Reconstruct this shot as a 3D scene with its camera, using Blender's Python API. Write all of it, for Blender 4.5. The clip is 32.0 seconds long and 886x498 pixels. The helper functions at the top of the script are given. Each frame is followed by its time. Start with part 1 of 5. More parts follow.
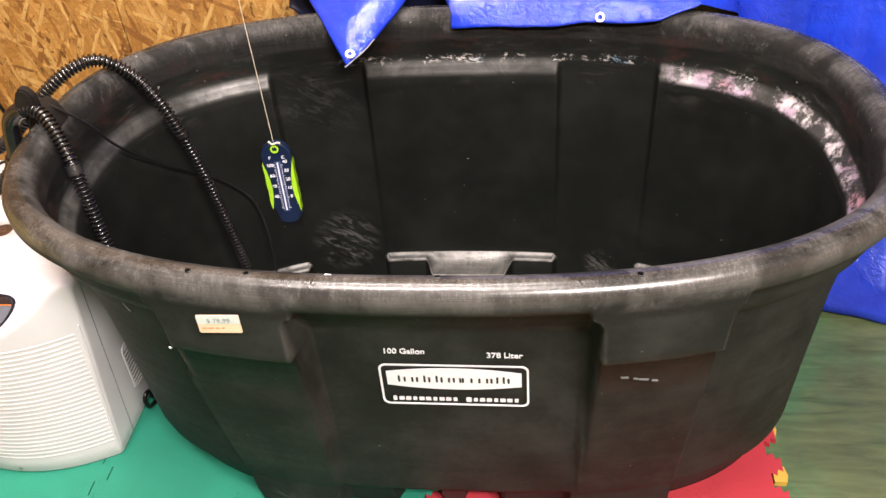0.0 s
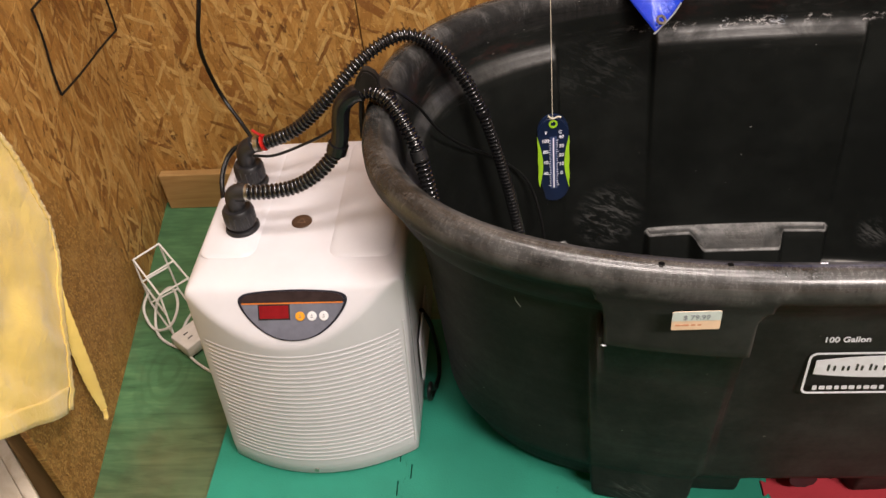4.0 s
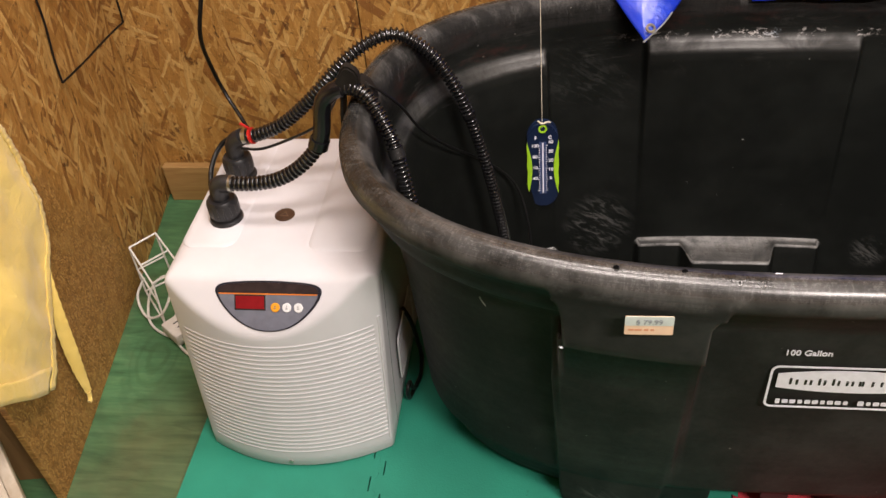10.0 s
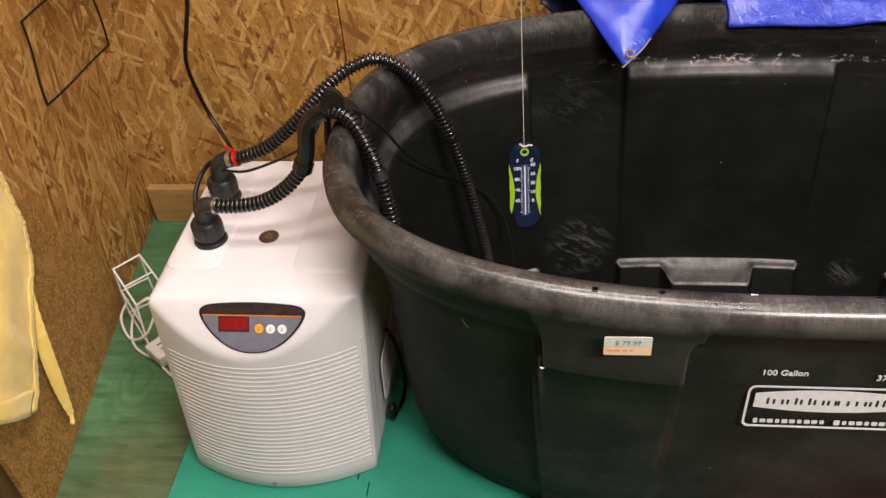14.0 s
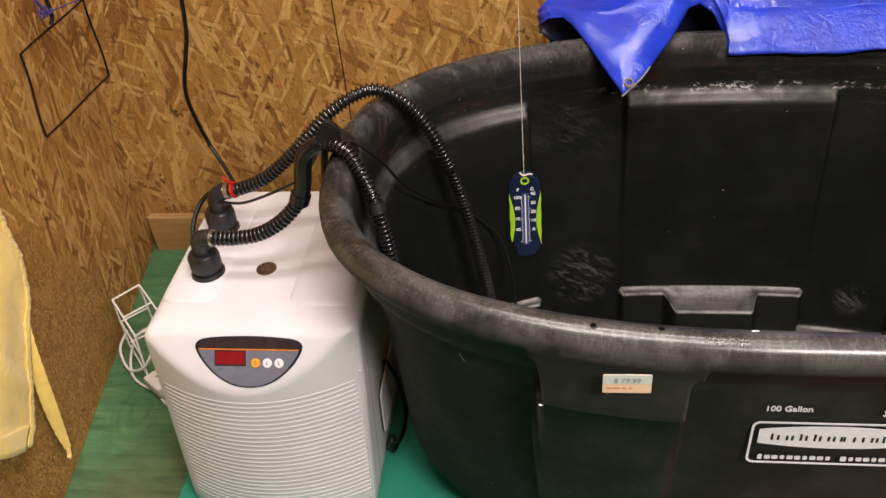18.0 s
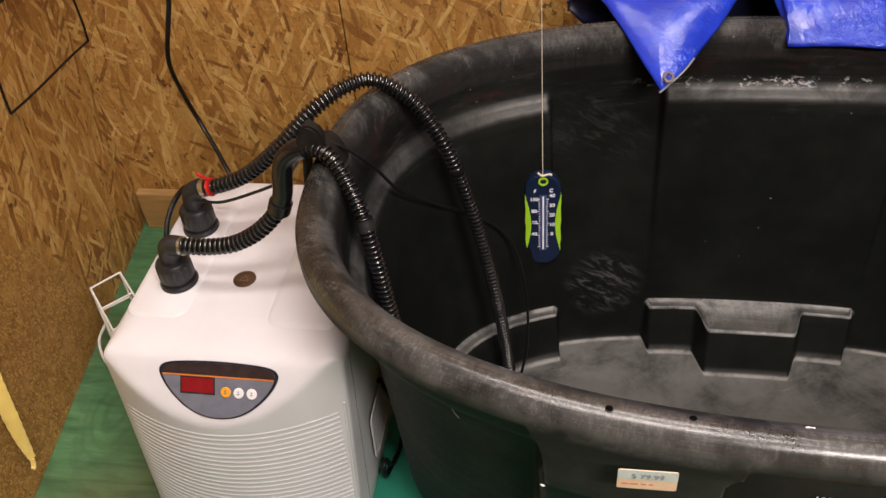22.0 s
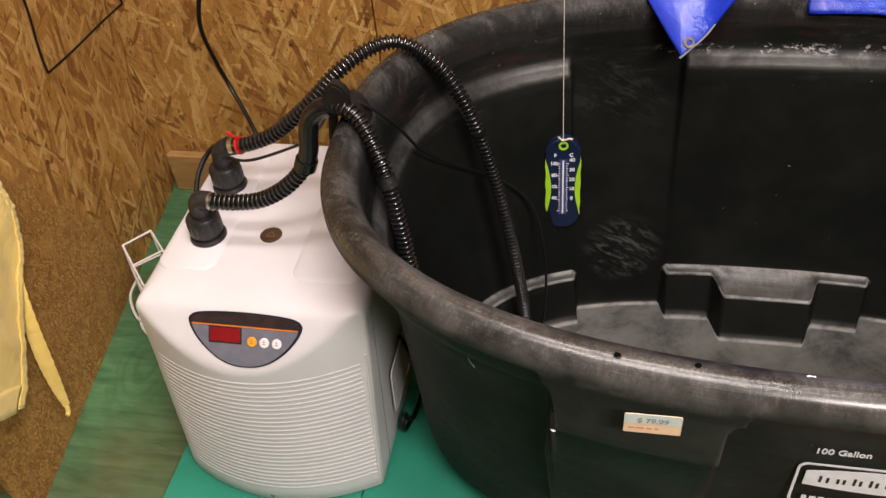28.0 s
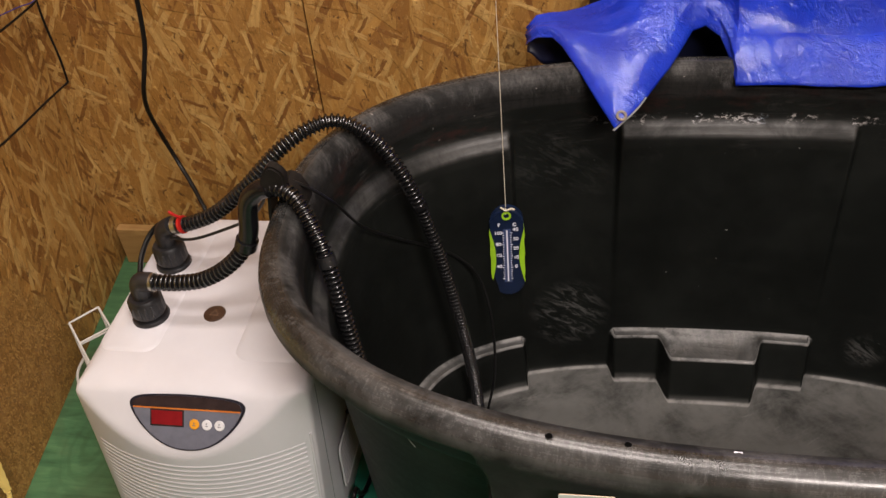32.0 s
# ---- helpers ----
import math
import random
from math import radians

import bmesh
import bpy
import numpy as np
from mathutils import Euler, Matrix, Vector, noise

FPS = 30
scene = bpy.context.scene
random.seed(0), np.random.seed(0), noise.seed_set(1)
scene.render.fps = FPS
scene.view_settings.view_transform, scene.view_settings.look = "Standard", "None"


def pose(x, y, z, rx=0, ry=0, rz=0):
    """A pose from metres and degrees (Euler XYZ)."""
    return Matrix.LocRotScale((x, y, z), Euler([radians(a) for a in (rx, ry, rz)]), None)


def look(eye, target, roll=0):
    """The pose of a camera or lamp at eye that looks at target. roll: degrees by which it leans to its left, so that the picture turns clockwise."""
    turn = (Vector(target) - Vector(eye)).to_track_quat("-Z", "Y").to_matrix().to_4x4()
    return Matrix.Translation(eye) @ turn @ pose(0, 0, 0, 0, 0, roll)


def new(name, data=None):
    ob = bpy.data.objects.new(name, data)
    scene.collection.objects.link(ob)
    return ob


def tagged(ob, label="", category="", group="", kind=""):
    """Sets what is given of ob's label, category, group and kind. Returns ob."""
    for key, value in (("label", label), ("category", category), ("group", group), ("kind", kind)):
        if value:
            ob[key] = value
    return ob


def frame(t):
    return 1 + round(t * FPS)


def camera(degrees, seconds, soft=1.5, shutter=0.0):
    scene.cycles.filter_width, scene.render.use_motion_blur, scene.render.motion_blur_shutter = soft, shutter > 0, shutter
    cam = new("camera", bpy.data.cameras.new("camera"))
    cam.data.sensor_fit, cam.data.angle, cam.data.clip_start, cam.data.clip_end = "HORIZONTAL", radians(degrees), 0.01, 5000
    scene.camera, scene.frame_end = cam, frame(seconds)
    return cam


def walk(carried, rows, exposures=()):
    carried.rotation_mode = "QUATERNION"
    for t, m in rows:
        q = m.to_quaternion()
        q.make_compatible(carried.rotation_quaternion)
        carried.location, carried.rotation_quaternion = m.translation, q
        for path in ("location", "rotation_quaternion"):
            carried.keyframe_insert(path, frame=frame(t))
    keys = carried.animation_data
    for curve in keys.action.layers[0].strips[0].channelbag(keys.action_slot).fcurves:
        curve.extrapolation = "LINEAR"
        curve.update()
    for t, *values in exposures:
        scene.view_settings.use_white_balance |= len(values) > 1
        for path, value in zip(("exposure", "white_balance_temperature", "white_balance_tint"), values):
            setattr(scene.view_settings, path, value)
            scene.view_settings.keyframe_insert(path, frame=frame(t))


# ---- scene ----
cam = camera(54.7, 32.0)
PATH = [
    (0, (0.163, -1.106, 1.292), (-0.077, 0.423, 0.025), -5.5),
    (0.5, (0.163, -1.101, 1.281), (-0.098, 0.413, 0.001), -4.7),
    (1, (0.133, -1.086, 1.288), (-0.211, 0.423, 0.022), -5.2),
    (1.5, (0.037, -1.031, 1.293), (-0.211, 0.5, 0.031), -5.2),
    (2, (-0.092, -1.001, 1.29), (-0.4, 0.485, -0.012), -6.5),
    (2.5, (-0.109, -1.005, 1.293), (-0.584, 0.457, 0.013), -6.9),
    (3, (-0.111, -0.981, 1.302), (-0.443, 0.5, -0.001), -7.3),
    (3.3, (-0.263, -1.009, 1.289), (-0.512, 0.499, -0.001), -7.0),
    (3.5, (-0.319, -1.019, 1.3), (-0.605, 0.464, -0.011), -9.8),
    (4, (-0.421, -1.064, 1.31), (-0.621, 0.41, -0.027), -6.8),
    (4.5, (-0.376, -1.071, 1.313), (-0.603, 0.45, 0.034), -2.5),
    (6.5, (-0.371, -1.094, 1.304), (-0.643, 0.39, -0.008), -5.7),
    (7, (-0.365, -1.088, 1.301), (-0.652, 0.382, -0.023), -6.1),
    (7.5, (-0.36, -1.09, 1.3), (-0.639, 0.376, -0.032), -5.8),
    (8, (-0.35, -1.085, 1.292), (-0.615, 0.369, -0.056), -5.9),
    (8.5, (-0.342, -1.082, 1.295), (-0.625, 0.37, -0.051), -7.6),
    (9, (-0.336, -1.075, 1.294), (-0.617, 0.374, -0.055), -7.5),
    (9.5, (-0.337, -1.074, 1.299), (-0.607, 0.403, -0.023), -6.6),
    (10, (-0.338, -1.074, 1.299), (-0.605, 0.407, -0.019), -6.0),
    (10.5, (-0.338, -1.074, 1.299), (-0.601, 0.416, -0.009), -5.9),
    (11, (-0.335, -1.072, 1.301), (-0.62, 0.391, -0.033), -7.1),
    (11.5, (-0.338, -1.07, 1.304), (-0.61, 0.409, -0.015), -6.5),
    (12, (-0.335, -1.07, 1.307), (-0.589, 0.42, -0.003), -6.1),
    (12.5, (-0.329, -1.075, 1.307), (-0.578, 0.421, 0.003), -6.1),
    (13, (-0.331, -1.078, 1.307), (-0.577, 0.433, 0.02), -5.4),
    (13.5, (-0.332, -1.08, 1.311), (-0.573, 0.436, 0.029), -5.2),
    (14, (-0.332, -1.083, 1.309), (-0.566, 0.433, 0.025), -5.1),
    (14.5, (-0.333, -1.085, 1.311), (-0.569, 0.433, 0.031), -5.1),
    (16.5, (-0.324, -1.07, 1.315), (-0.561, 0.467, 0.059), -5.3),
    (17, (-0.321, -1.062, 1.31), (-0.573, 0.459, 0.035), -5.8),
    (17.5, (-0.322, -1.057, 1.313), (-0.573, 0.474, 0.051), -5.7),
    (18, (-0.32, -1.059, 1.313), (-0.571, 0.485, 0.067), -5.7),
    (18.5, (-0.317, -1.064, 1.315), (-0.558, 0.487, 0.075), -5.7),
    (19, (-0.29, -1.057, 1.3), (-0.601, 0.47, 0.047), -6.7),
    (19.5, (-0.209, -1.026, 1.292), (-0.589, 0.449, -0.004), -4.7),
    (20, (-0.202, -0.992, 1.297), (-0.629, 0.488, 0.021), -5.7),
    (20.5, (-0.262, -0.917, 1.284), (-0.629, 0.522, -0.056), -6.6),
    (21, (-0.333, -0.849, 1.285), (-0.648, 0.624, -0.031), -7.1),
    (21.5, (-0.335, -0.827, 1.274), (-0.637, 0.613, -0.08), -5.4),
    (22, (-0.307, -0.844, 1.281), (-0.62, 0.602, -0.065), -5.7),
    (22.5, (-0.298, -0.845, 1.283), (-0.605, 0.616, -0.047), -5.9),
    (23, (-0.297, -0.851, 1.283), (-0.609, 0.615, -0.042), -5.8),
    (23.5, (-0.291, -0.859, 1.288), (-0.624, 0.61, -0.028), -5.6),
    (24, (-0.285, -0.865, 1.288), (-0.609, 0.622, -0.01), -5.2),
    (24.5, (-0.288, -0.866, 1.286), (-0.631, 0.598, -0.032), -5.5),
    (25, (-0.283, -0.864, 1.282), (-0.635, 0.576, -0.06), -6.3),
    (25.5, (-0.291, -0.872, 1.272), (-0.654, 0.514, -0.124), -7.3),
    (27.5, (-0.293, -0.882, 1.282), (-0.641, 0.527, -0.093), -5.0),
    (28, (-0.293, -0.885, 1.286), (-0.66, 0.513, -0.096), -6.4),
    (28.5, (-0.289, -0.88, 1.286), (-0.661, 0.507, -0.106), -6.7),
    (29, (-0.293, -0.876, 1.284), (-0.686, 0.494, -0.119), -7.2),
    (29.5, (-0.291, -0.871, 1.286), (-0.675, 0.532, -0.087), -7.0),
    (30, (-0.294, -0.869, 1.285), (-0.678, 0.532, -0.09), -6.6),
    (30.5, (-0.296, -0.867, 1.286), (-0.665, 0.558, -0.068), -5.5),
    (31, (-0.293, -0.861, 1.285), (-0.628, 0.563, -0.077), -5.2),
    (31.5, (-0.29, -0.861, 1.292), (-0.618, 0.576, -0.06), -5.6),
    (32, (-0.255, -0.864, 1.313), (-0.556, 0.628, 0.015), -5.7),
]
EXPOSURES = [(0, 0.92), (0.8, 0.92), (1.6, 0.88), (2.2, 0.70), (3.0, 0.28), (3.8, 0.08), (19.5, 0.05), (20.4, -0.1), (21, -0.22), (22, -0.08), (24, 0.0), (28, 0.0), (30.5, -0.1), (31.5, -0.2), (32, -0.3)]
walk(cam, [(t, look(eye, target, roll)) for t, eye, target, roll in PATH], EXPOSURES)

# ---- world and light ----
world = bpy.data.worlds.new("world")
scene.world = world
world.use_nodes = True
world.node_tree.nodes["Background"].inputs["Color"].default_value = (1.0, 0.9, 0.78, 1)
world.node_tree.nodes["Background"].inputs["Strength"].default_value = 0.01


def tube_lamp(x, y, z, length, watts, turn=0.0):
    data = bpy.data.lights.new("tube_light", "AREA")
    data.shape, data.size, data.size_y, data.energy, data.color = "RECTANGLE", length, 0.04, watts, (1.0, 0.875, 0.82)
    ob = new("tube_light", data)
    ob.matrix_world = pose(x, y, z, 0, 0, turn)
    return ob


LIGHT_Z = 2.50
for fx, fy, watts in ((-0.30, -0.02, 13.0), (-0.30, -0.85, 18.0), (0.95, -1.9, 53.0)):
    for off in (-0.08, 0.08):
        tube_lamp(fx, fy + off, LIGHT_Z, 1.2, watts)

# ---- helpers of this scene ----


def thing(name, label, category, at=(0, 0, 0), turn=0.0, group=""):
    ob = new(name)
    ob.empty_display_size = 0.05
    ob.matrix_world = pose(*at, 0, 0, turn)
    return tagged(ob, label, category, group)


def part(name, shape, mat, parent=None, label="", smooth=True, m=None):
    """One mesh object from a bmesh or a mesh."""
    if isinstance(shape, bmesh.types.BMesh):
        bmesh.ops.recalc_face_normals(shape, faces=shape.faces)
        mesh = bpy.data.meshes.new(name)
        shape.to_mesh(mesh)
        shape.free()
    else:
        mesh = shape
    if not mesh.materials:
        mesh.materials.append(mat)
    if smooth:
        mesh.polygons.foreach_set("use_smooth", [True] * len(mesh.polygons))
        try:
            mesh.set_sharp_from_angle(angle=radians(40))
        except AttributeError:
            pass
    ob = new(name, mesh)
    ob.parent = parent
    if m is not None:
        ob.matrix_basis = m
    if label:
        ob["label"] = label
    return ob


def box_bm(sx, sy, sz, bevel=0.0, segs=2, at=(0, 0, 0)):
    """A box with its base at z = 0."""
    bm = bmesh.new()
    bmesh.ops.create_cube(bm, size=1.0)
    for v in bm.verts:
        v.co = Vector((v.co.x * sx + at[0], v.co.y * sy + at[1], (v.co.z + 0.5) * sz + at[2]))
    if bevel:
        bmesh.ops.bevel(bm, geom=bm.edges[:], offset=bevel, segments=segs, affect="EDGES", profile=0.5)
    return bm


def lathe(profile, segs=28, at=(0, 0, 0), bm=None):
    """Spun about z; profile of (radius, z), closed at radius 0."""
    bm = bm or bmesh.new()
    rings = []
    for r, z in profile:
        if r < 1e-6:
            rings.append([bm.verts.new((at[0], at[1], at[2] + z))])
        else:
            rings.append([bm.verts.new((at[0] + r * math.cos(a), at[1] + r * math.sin(a), at[2] + z)) for a in (2 * math.pi * k / segs for k in range(segs))])
    for a, b in zip(rings, rings[1:]):
        for k in range(segs):
            n = (k + 1) % segs
            if len(a) == 1 and len(b) > 1:
                bm.faces.new((a[0], b[k], b[n]))
            elif len(b) == 1 and len(a) > 1:
                bm.faces.new((a[k], a[n], b[0]))
            elif len(a) > 1:
                bm.faces.new((a[k], a[n], b[n], b[k]))
    return bm


def spline(points, step):
    """Points along a smooth curve through the given ones, about step apart."""
    pts = [Vector(p) for p in points]
    pts = [pts[0] * 2 - pts[1]] + pts + [pts[-1] * 2 - pts[-2]]
    fine = []
    for a, b, c, d in zip(pts, pts[1:], pts[2:], pts[3:]):
        for k in range(40):
            t = k / 40
            fine.append(0.5 * (2 * b + (c - a) * t + (2 * a - 5 * b + 4 * c - d) * t * t + (3 * b - a - 3 * c + d) * t ** 3))
    fine.append(pts[-2])
    out, left = [fine[0]], step
    for p, q in zip(fine, fine[1:]):
        span = (q - p).length
        while span >= left:
            p = p + (q - p) * (left / span)
            span -= left
            out.append(p.copy())
            left = step
        left -= span
    return out


def sweep(path, radius, segs=12, bm=None, closed=True, flat=1.0):
    """A tube along a list of points; radius is a number or a function of the index."""
    bm = bm or bmesh.new()
    rings, up = [], Vector((0.13, 0.31, 0.94))
    for i, p in enumerate(path):
        ahead = (path[min(i + 1, len(path) - 1)] - path[max(i - 1, 0)]).normalized()
        side = ahead.cross(up)
        side = side.normalized() if side.length > 1e-4 else Vector((1, 0, 0))
        up = side.cross(ahead).normalized()
        r = radius(i) if callable(radius) else radius
        rings.append([bm.verts.new(p + side * (r * math.cos(a)) + up * (r * flat * math.sin(a))) for a in (2 * math.pi * k / segs for k in range(segs))])
    for a, b in zip(rings, rings[1:]):
        for k in range(segs):
            n = (k + 1) % segs
            bm.faces.new((a[k], a[n], b[n], b[k]))
    if closed:
        bm.faces.new(rings[0][::-1])
        bm.faces.new(rings[-1])
    return bm


def prism(outline, z0, z1, bm=None):
    """A flat shape, given by its outline in x and y, between two heights."""
    bm = bm or bmesh.new()
    low, high = ([bm.verts.new((x, y, z)) for x, y in outline] for z in (z0, z1))
    bm.faces.new(low[::-1])
    bm.faces.new(high)
    for k in range(len(outline)):
        n = (k + 1) % len(outline)
        bm.faces.new((low[k], low[n], high[n], high[k]))
    return bm


def words_mesh(text, size, depth=0.0004, bold=0.0):
    curve = bpy.data.curves.new("words", "FONT")
    curve.body, curve.size, curve.extrude, curve.offset = text, size, depth, bold
    curve.align_x, curve.align_y = "CENTER", "CENTER"
    ob = new("words", curve)
    bpy.context.view_layer.update()
    mesh = bpy.data.meshes.new_from_object(ob.evaluated_get(bpy.context.evaluated_depsgraph_get()))
    bpy.data.objects.remove(ob)
    mesh.name = "words"
    mesh.materials.clear()
    return mesh


def smooth01(x):
    x = min(1.0, max(0.0, x))
    return x * x * (3 - 2 * x)


# ---- materials ----


class Mat:
    """A small builder of node materials."""

    def __init__(self, name, rough=0.5, metal=0.0, color=(0.5, 0.5, 0.5), spec=0.5):
        self.mat = bpy.data.materials.new(name)
        self.mat.use_nodes = True
        self.tree = self.mat.node_tree
        self.bsdf = self.tree.nodes["Principled BSDF"]
        self.set(self.bsdf, "Base Color", (*color, 1))
        self.set(self.bsdf, "Roughness", rough)
        self.set(self.bsdf, "Metallic", metal)
        self.set(self.bsdf, "Specular IOR Level", spec)
        self.coord = self.node("ShaderNodeTexCoord")

    def node(self, kind, **props):
        n = self.tree.nodes.new(kind)
        for k, v in props.items():
            setattr(n, k, v)
        return n

    def set(self, node, name, value):
        if isinstance(value, bpy.types.NodeSocket):
            self.tree.links.new(value, node.inputs[name])
        else:
            node.inputs[name].default_value = value

    def mapped(self, scale=(1, 1, 1), rot=(0, 0, 0), loc=(0, 0, 0), source="Object"):
        n = self.node("ShaderNodeMapping")
        self.set(n, "Vector", self.coord.outputs[source])
        n.inputs["Scale"].default_value, n.inputs["Location"].default_value = scale, loc
        n.inputs["Rotation"].default_value = [radians(a) for a in rot]
        return n.outputs[0]

    def turned(self, rot, scale):
        """Object coordinates turned first, then stretched."""
        n = self.node("ShaderNodeMapping")
        self.set(n, "Vector", self.mapped(rot=rot))
        n.inputs["Scale"].default_value = scale
        return n.outputs[0]

    def noise(self, scale, detail=4.0, rough=0.55, vector=None, distortion=0.0):
        n = self.node("ShaderNodeTexNoise")
        self.set(n, "Vector", vector if vector is not None else self.coord.outputs["Object"])
        self.set(n, "Scale", scale), self.set(n, "Detail", detail), self.set(n, "Roughness", rough), self.set(n, "Distortion", distortion)
        return n.outputs["Fac"]

    def ramp(self, fac, stops, interp="LINEAR"):
        n = self.node("ShaderNodeValToRGB")
        n.color_ramp.interpolation = interp
        while len(n.color_ramp.elements) < len(stops):
            n.color_ramp.elements.new(0.5)
        for e, (p, c) in zip(n.color_ramp.elements, stops):
            e.position, e.color = p, (*c, 1) if len(c) == 3 else c
        self.set(n, "Fac", fac)
        return n.outputs["Color"]

    def mask(self, fac, low, high):
        n = self.node("ShaderNodeMapRange")
        self.set(n, "Value", fac), self.set(n, "From Min", low), self.set(n, "From Max", high)
        n.interpolation_type = "SMOOTHSTEP"
        return n.outputs[0]

    def mix(self, fac, a, b, blend="MIX"):
        n = self.node("ShaderNodeMix", data_type="RGBA", blend_type=blend)
        for sock, v in ((n.inputs[0], fac), (n.inputs[6], a), (n.inputs[7], b)):
            if isinstance(v, bpy.types.NodeSocket):
                self.tree.links.new(v, sock)
            else:
                sock.default_value = v if isinstance(v, float) else (*v, 1)
        return n.outputs[2]

    def math(self, op, a, b=0.0):
        n = self.node("ShaderNodeMath", operation=op)
        self.set(n, 0, a), self.set(n, 1, b)
        return n.outputs[0]

    def axis(self, which, source="Object"):
        n = self.node("ShaderNodeSeparateXYZ")
        self.set(n, 0, self.coord.outputs[source])
        return n.outputs["XYZ".index(which)]

    def bump(self, height, strength=0.3, distance=0.002):
        n = self.node("ShaderNodeBump")
        self.set(n, "Height", height), self.set(n, "Strength", strength), self.set(n, "Distance", distance)
        self.set(self.bsdf, "Normal", n.outputs[0])

    def color(self, value):
        self.set(self.bsdf, "Base Color", value)

    def rough(self, value):
        self.set(self.bsdf, "Roughness", value)


def plain(name, color, rough=0.5, metal=0.0, vary=0.12, scale=60.0, bump=0.05, spec=0.5):
    """A nearly plain material with slight mottling and relief."""
    m = Mat(name, rough, metal, color, spec)
    n = m.noise(scale, 5)
    m.color(m.mix(m.mask(n, 0.3, 0.7), tuple(c * (1 - vary) for c in color), tuple(min(1, c * (1 + vary)) for c in color)))
    if bump:
        m.bump(m.noise(scale * 6, 3), bump, 0.001)
    return m.mat


def strand_layers(m, base, height, layers, stops, blend_edge=(0.50, 0.44), fibres=260.0):
    """Flakes lying in several directions over one another; returns colour and height."""
    for k, (angle, across, along, cover) in enumerate(layers):
        warp = m.node("ShaderNodeMapping", vector_type="TEXTURE")
        m.set(warp, "Vector", m.coord.outputs["Object"])
        warp.inputs["Rotation"].default_value = (0, radians(angle), 0)
        warp.inputs["Location"].default_value = (3.1 * k, 0.0, 1.7 * k)
        bend = m.node("ShaderNodeTexNoise")
        m.set(bend, "Vector", warp.outputs[0]), m.set(bend, "Scale", 30.0), m.set(bend, "Detail", 2.0)
        shift = m.node("ShaderNodeVectorMath", operation="MULTIPLY_ADD")
        m.set(shift, 0, bend.outputs["Color"])
        shift.inputs[1].default_value = (0.008, 0.0, 0.008)
        m.set(shift, 2, warp.outputs[0])
        squeeze = m.node("ShaderNodeMapping")
        m.set(squeeze, "Vector", shift.outputs[0])
        squeeze.inputs["Scale"].default_value = (along, 0.0, across)
        cells = m.node("ShaderNodeTexVoronoi", feature="F1", distance="CHEBYCHEV")
        m.set(cells, "Vector", squeeze.outputs[0]), m.set(cells, "Scale", 1.0), m.set(cells, "Randomness", 1.0)
        tone = m.node("ShaderNodeSeparateColor")
        m.set(tone, 0, cells.outputs["Color"])
        grain = m.node("ShaderNodeMapping")
        m.set(grain, "Vector", shift.outputs[0])
        grain.inputs["Scale"].default_value = (9, 1, fibres)
        fibre = m.noise(1.0, 3, 0.6, grain.outputs[0])
        hue = m.ramp(tone.outputs[1], stops)
        hue = m.mix(m.mask(fibre, 0.34, 0.66), m.mix(0.36, hue, (0.19, 0.098, 0.028)), hue)
        edge = m.mask(cells.outputs["Distance"], blend_edge[0], blend_edge[1])
        rim = m.mask(cells.outputs["Distance"], blend_edge[1] - 0.10, blend_edge[1])
        on = m.math("MULTIPLY", m.mask(tone.outputs[0], cover, cover - 0.01), edge)
        hue = m.mix(m.math("MULTIPLY", rim, 0.20), hue, (0.19, 0.092, 0.026))
        base = m.mix(on, base, hue)
        height = m.math("ADD", height, m.math("MULTIPLY", on, m.math("ADD", tone.outputs[2], 0.2)))
    return base, height


STRANDS = [(0.0, (0.15, 0.0592, 0.0151)), (0.07, (0.22, 0.1, 0.0244)), (0.12, (0.33, 0.17, 0.0403)), (0.5, (0.43, 0.234, 0.0588)), (0.82, (0.52, 0.31, 0.0907)), (1.0, (0.68, 0.463, 0.164))]
SLIVERS = [(0.0, (0.14, 0.0573, 0.0151)), (0.22, (0.2, 0.0907, 0.0235)), (0.30, (0.52, 0.315, 0.0966)), (1.0, (0.68, 0.468, 0.168))]
CHIPS = [(0.0, (0.17, 0.078, 0.021)), (0.45, (0.31, 0.162, 0.041)), (1.0, (0.50, 0.30, 0.094))]


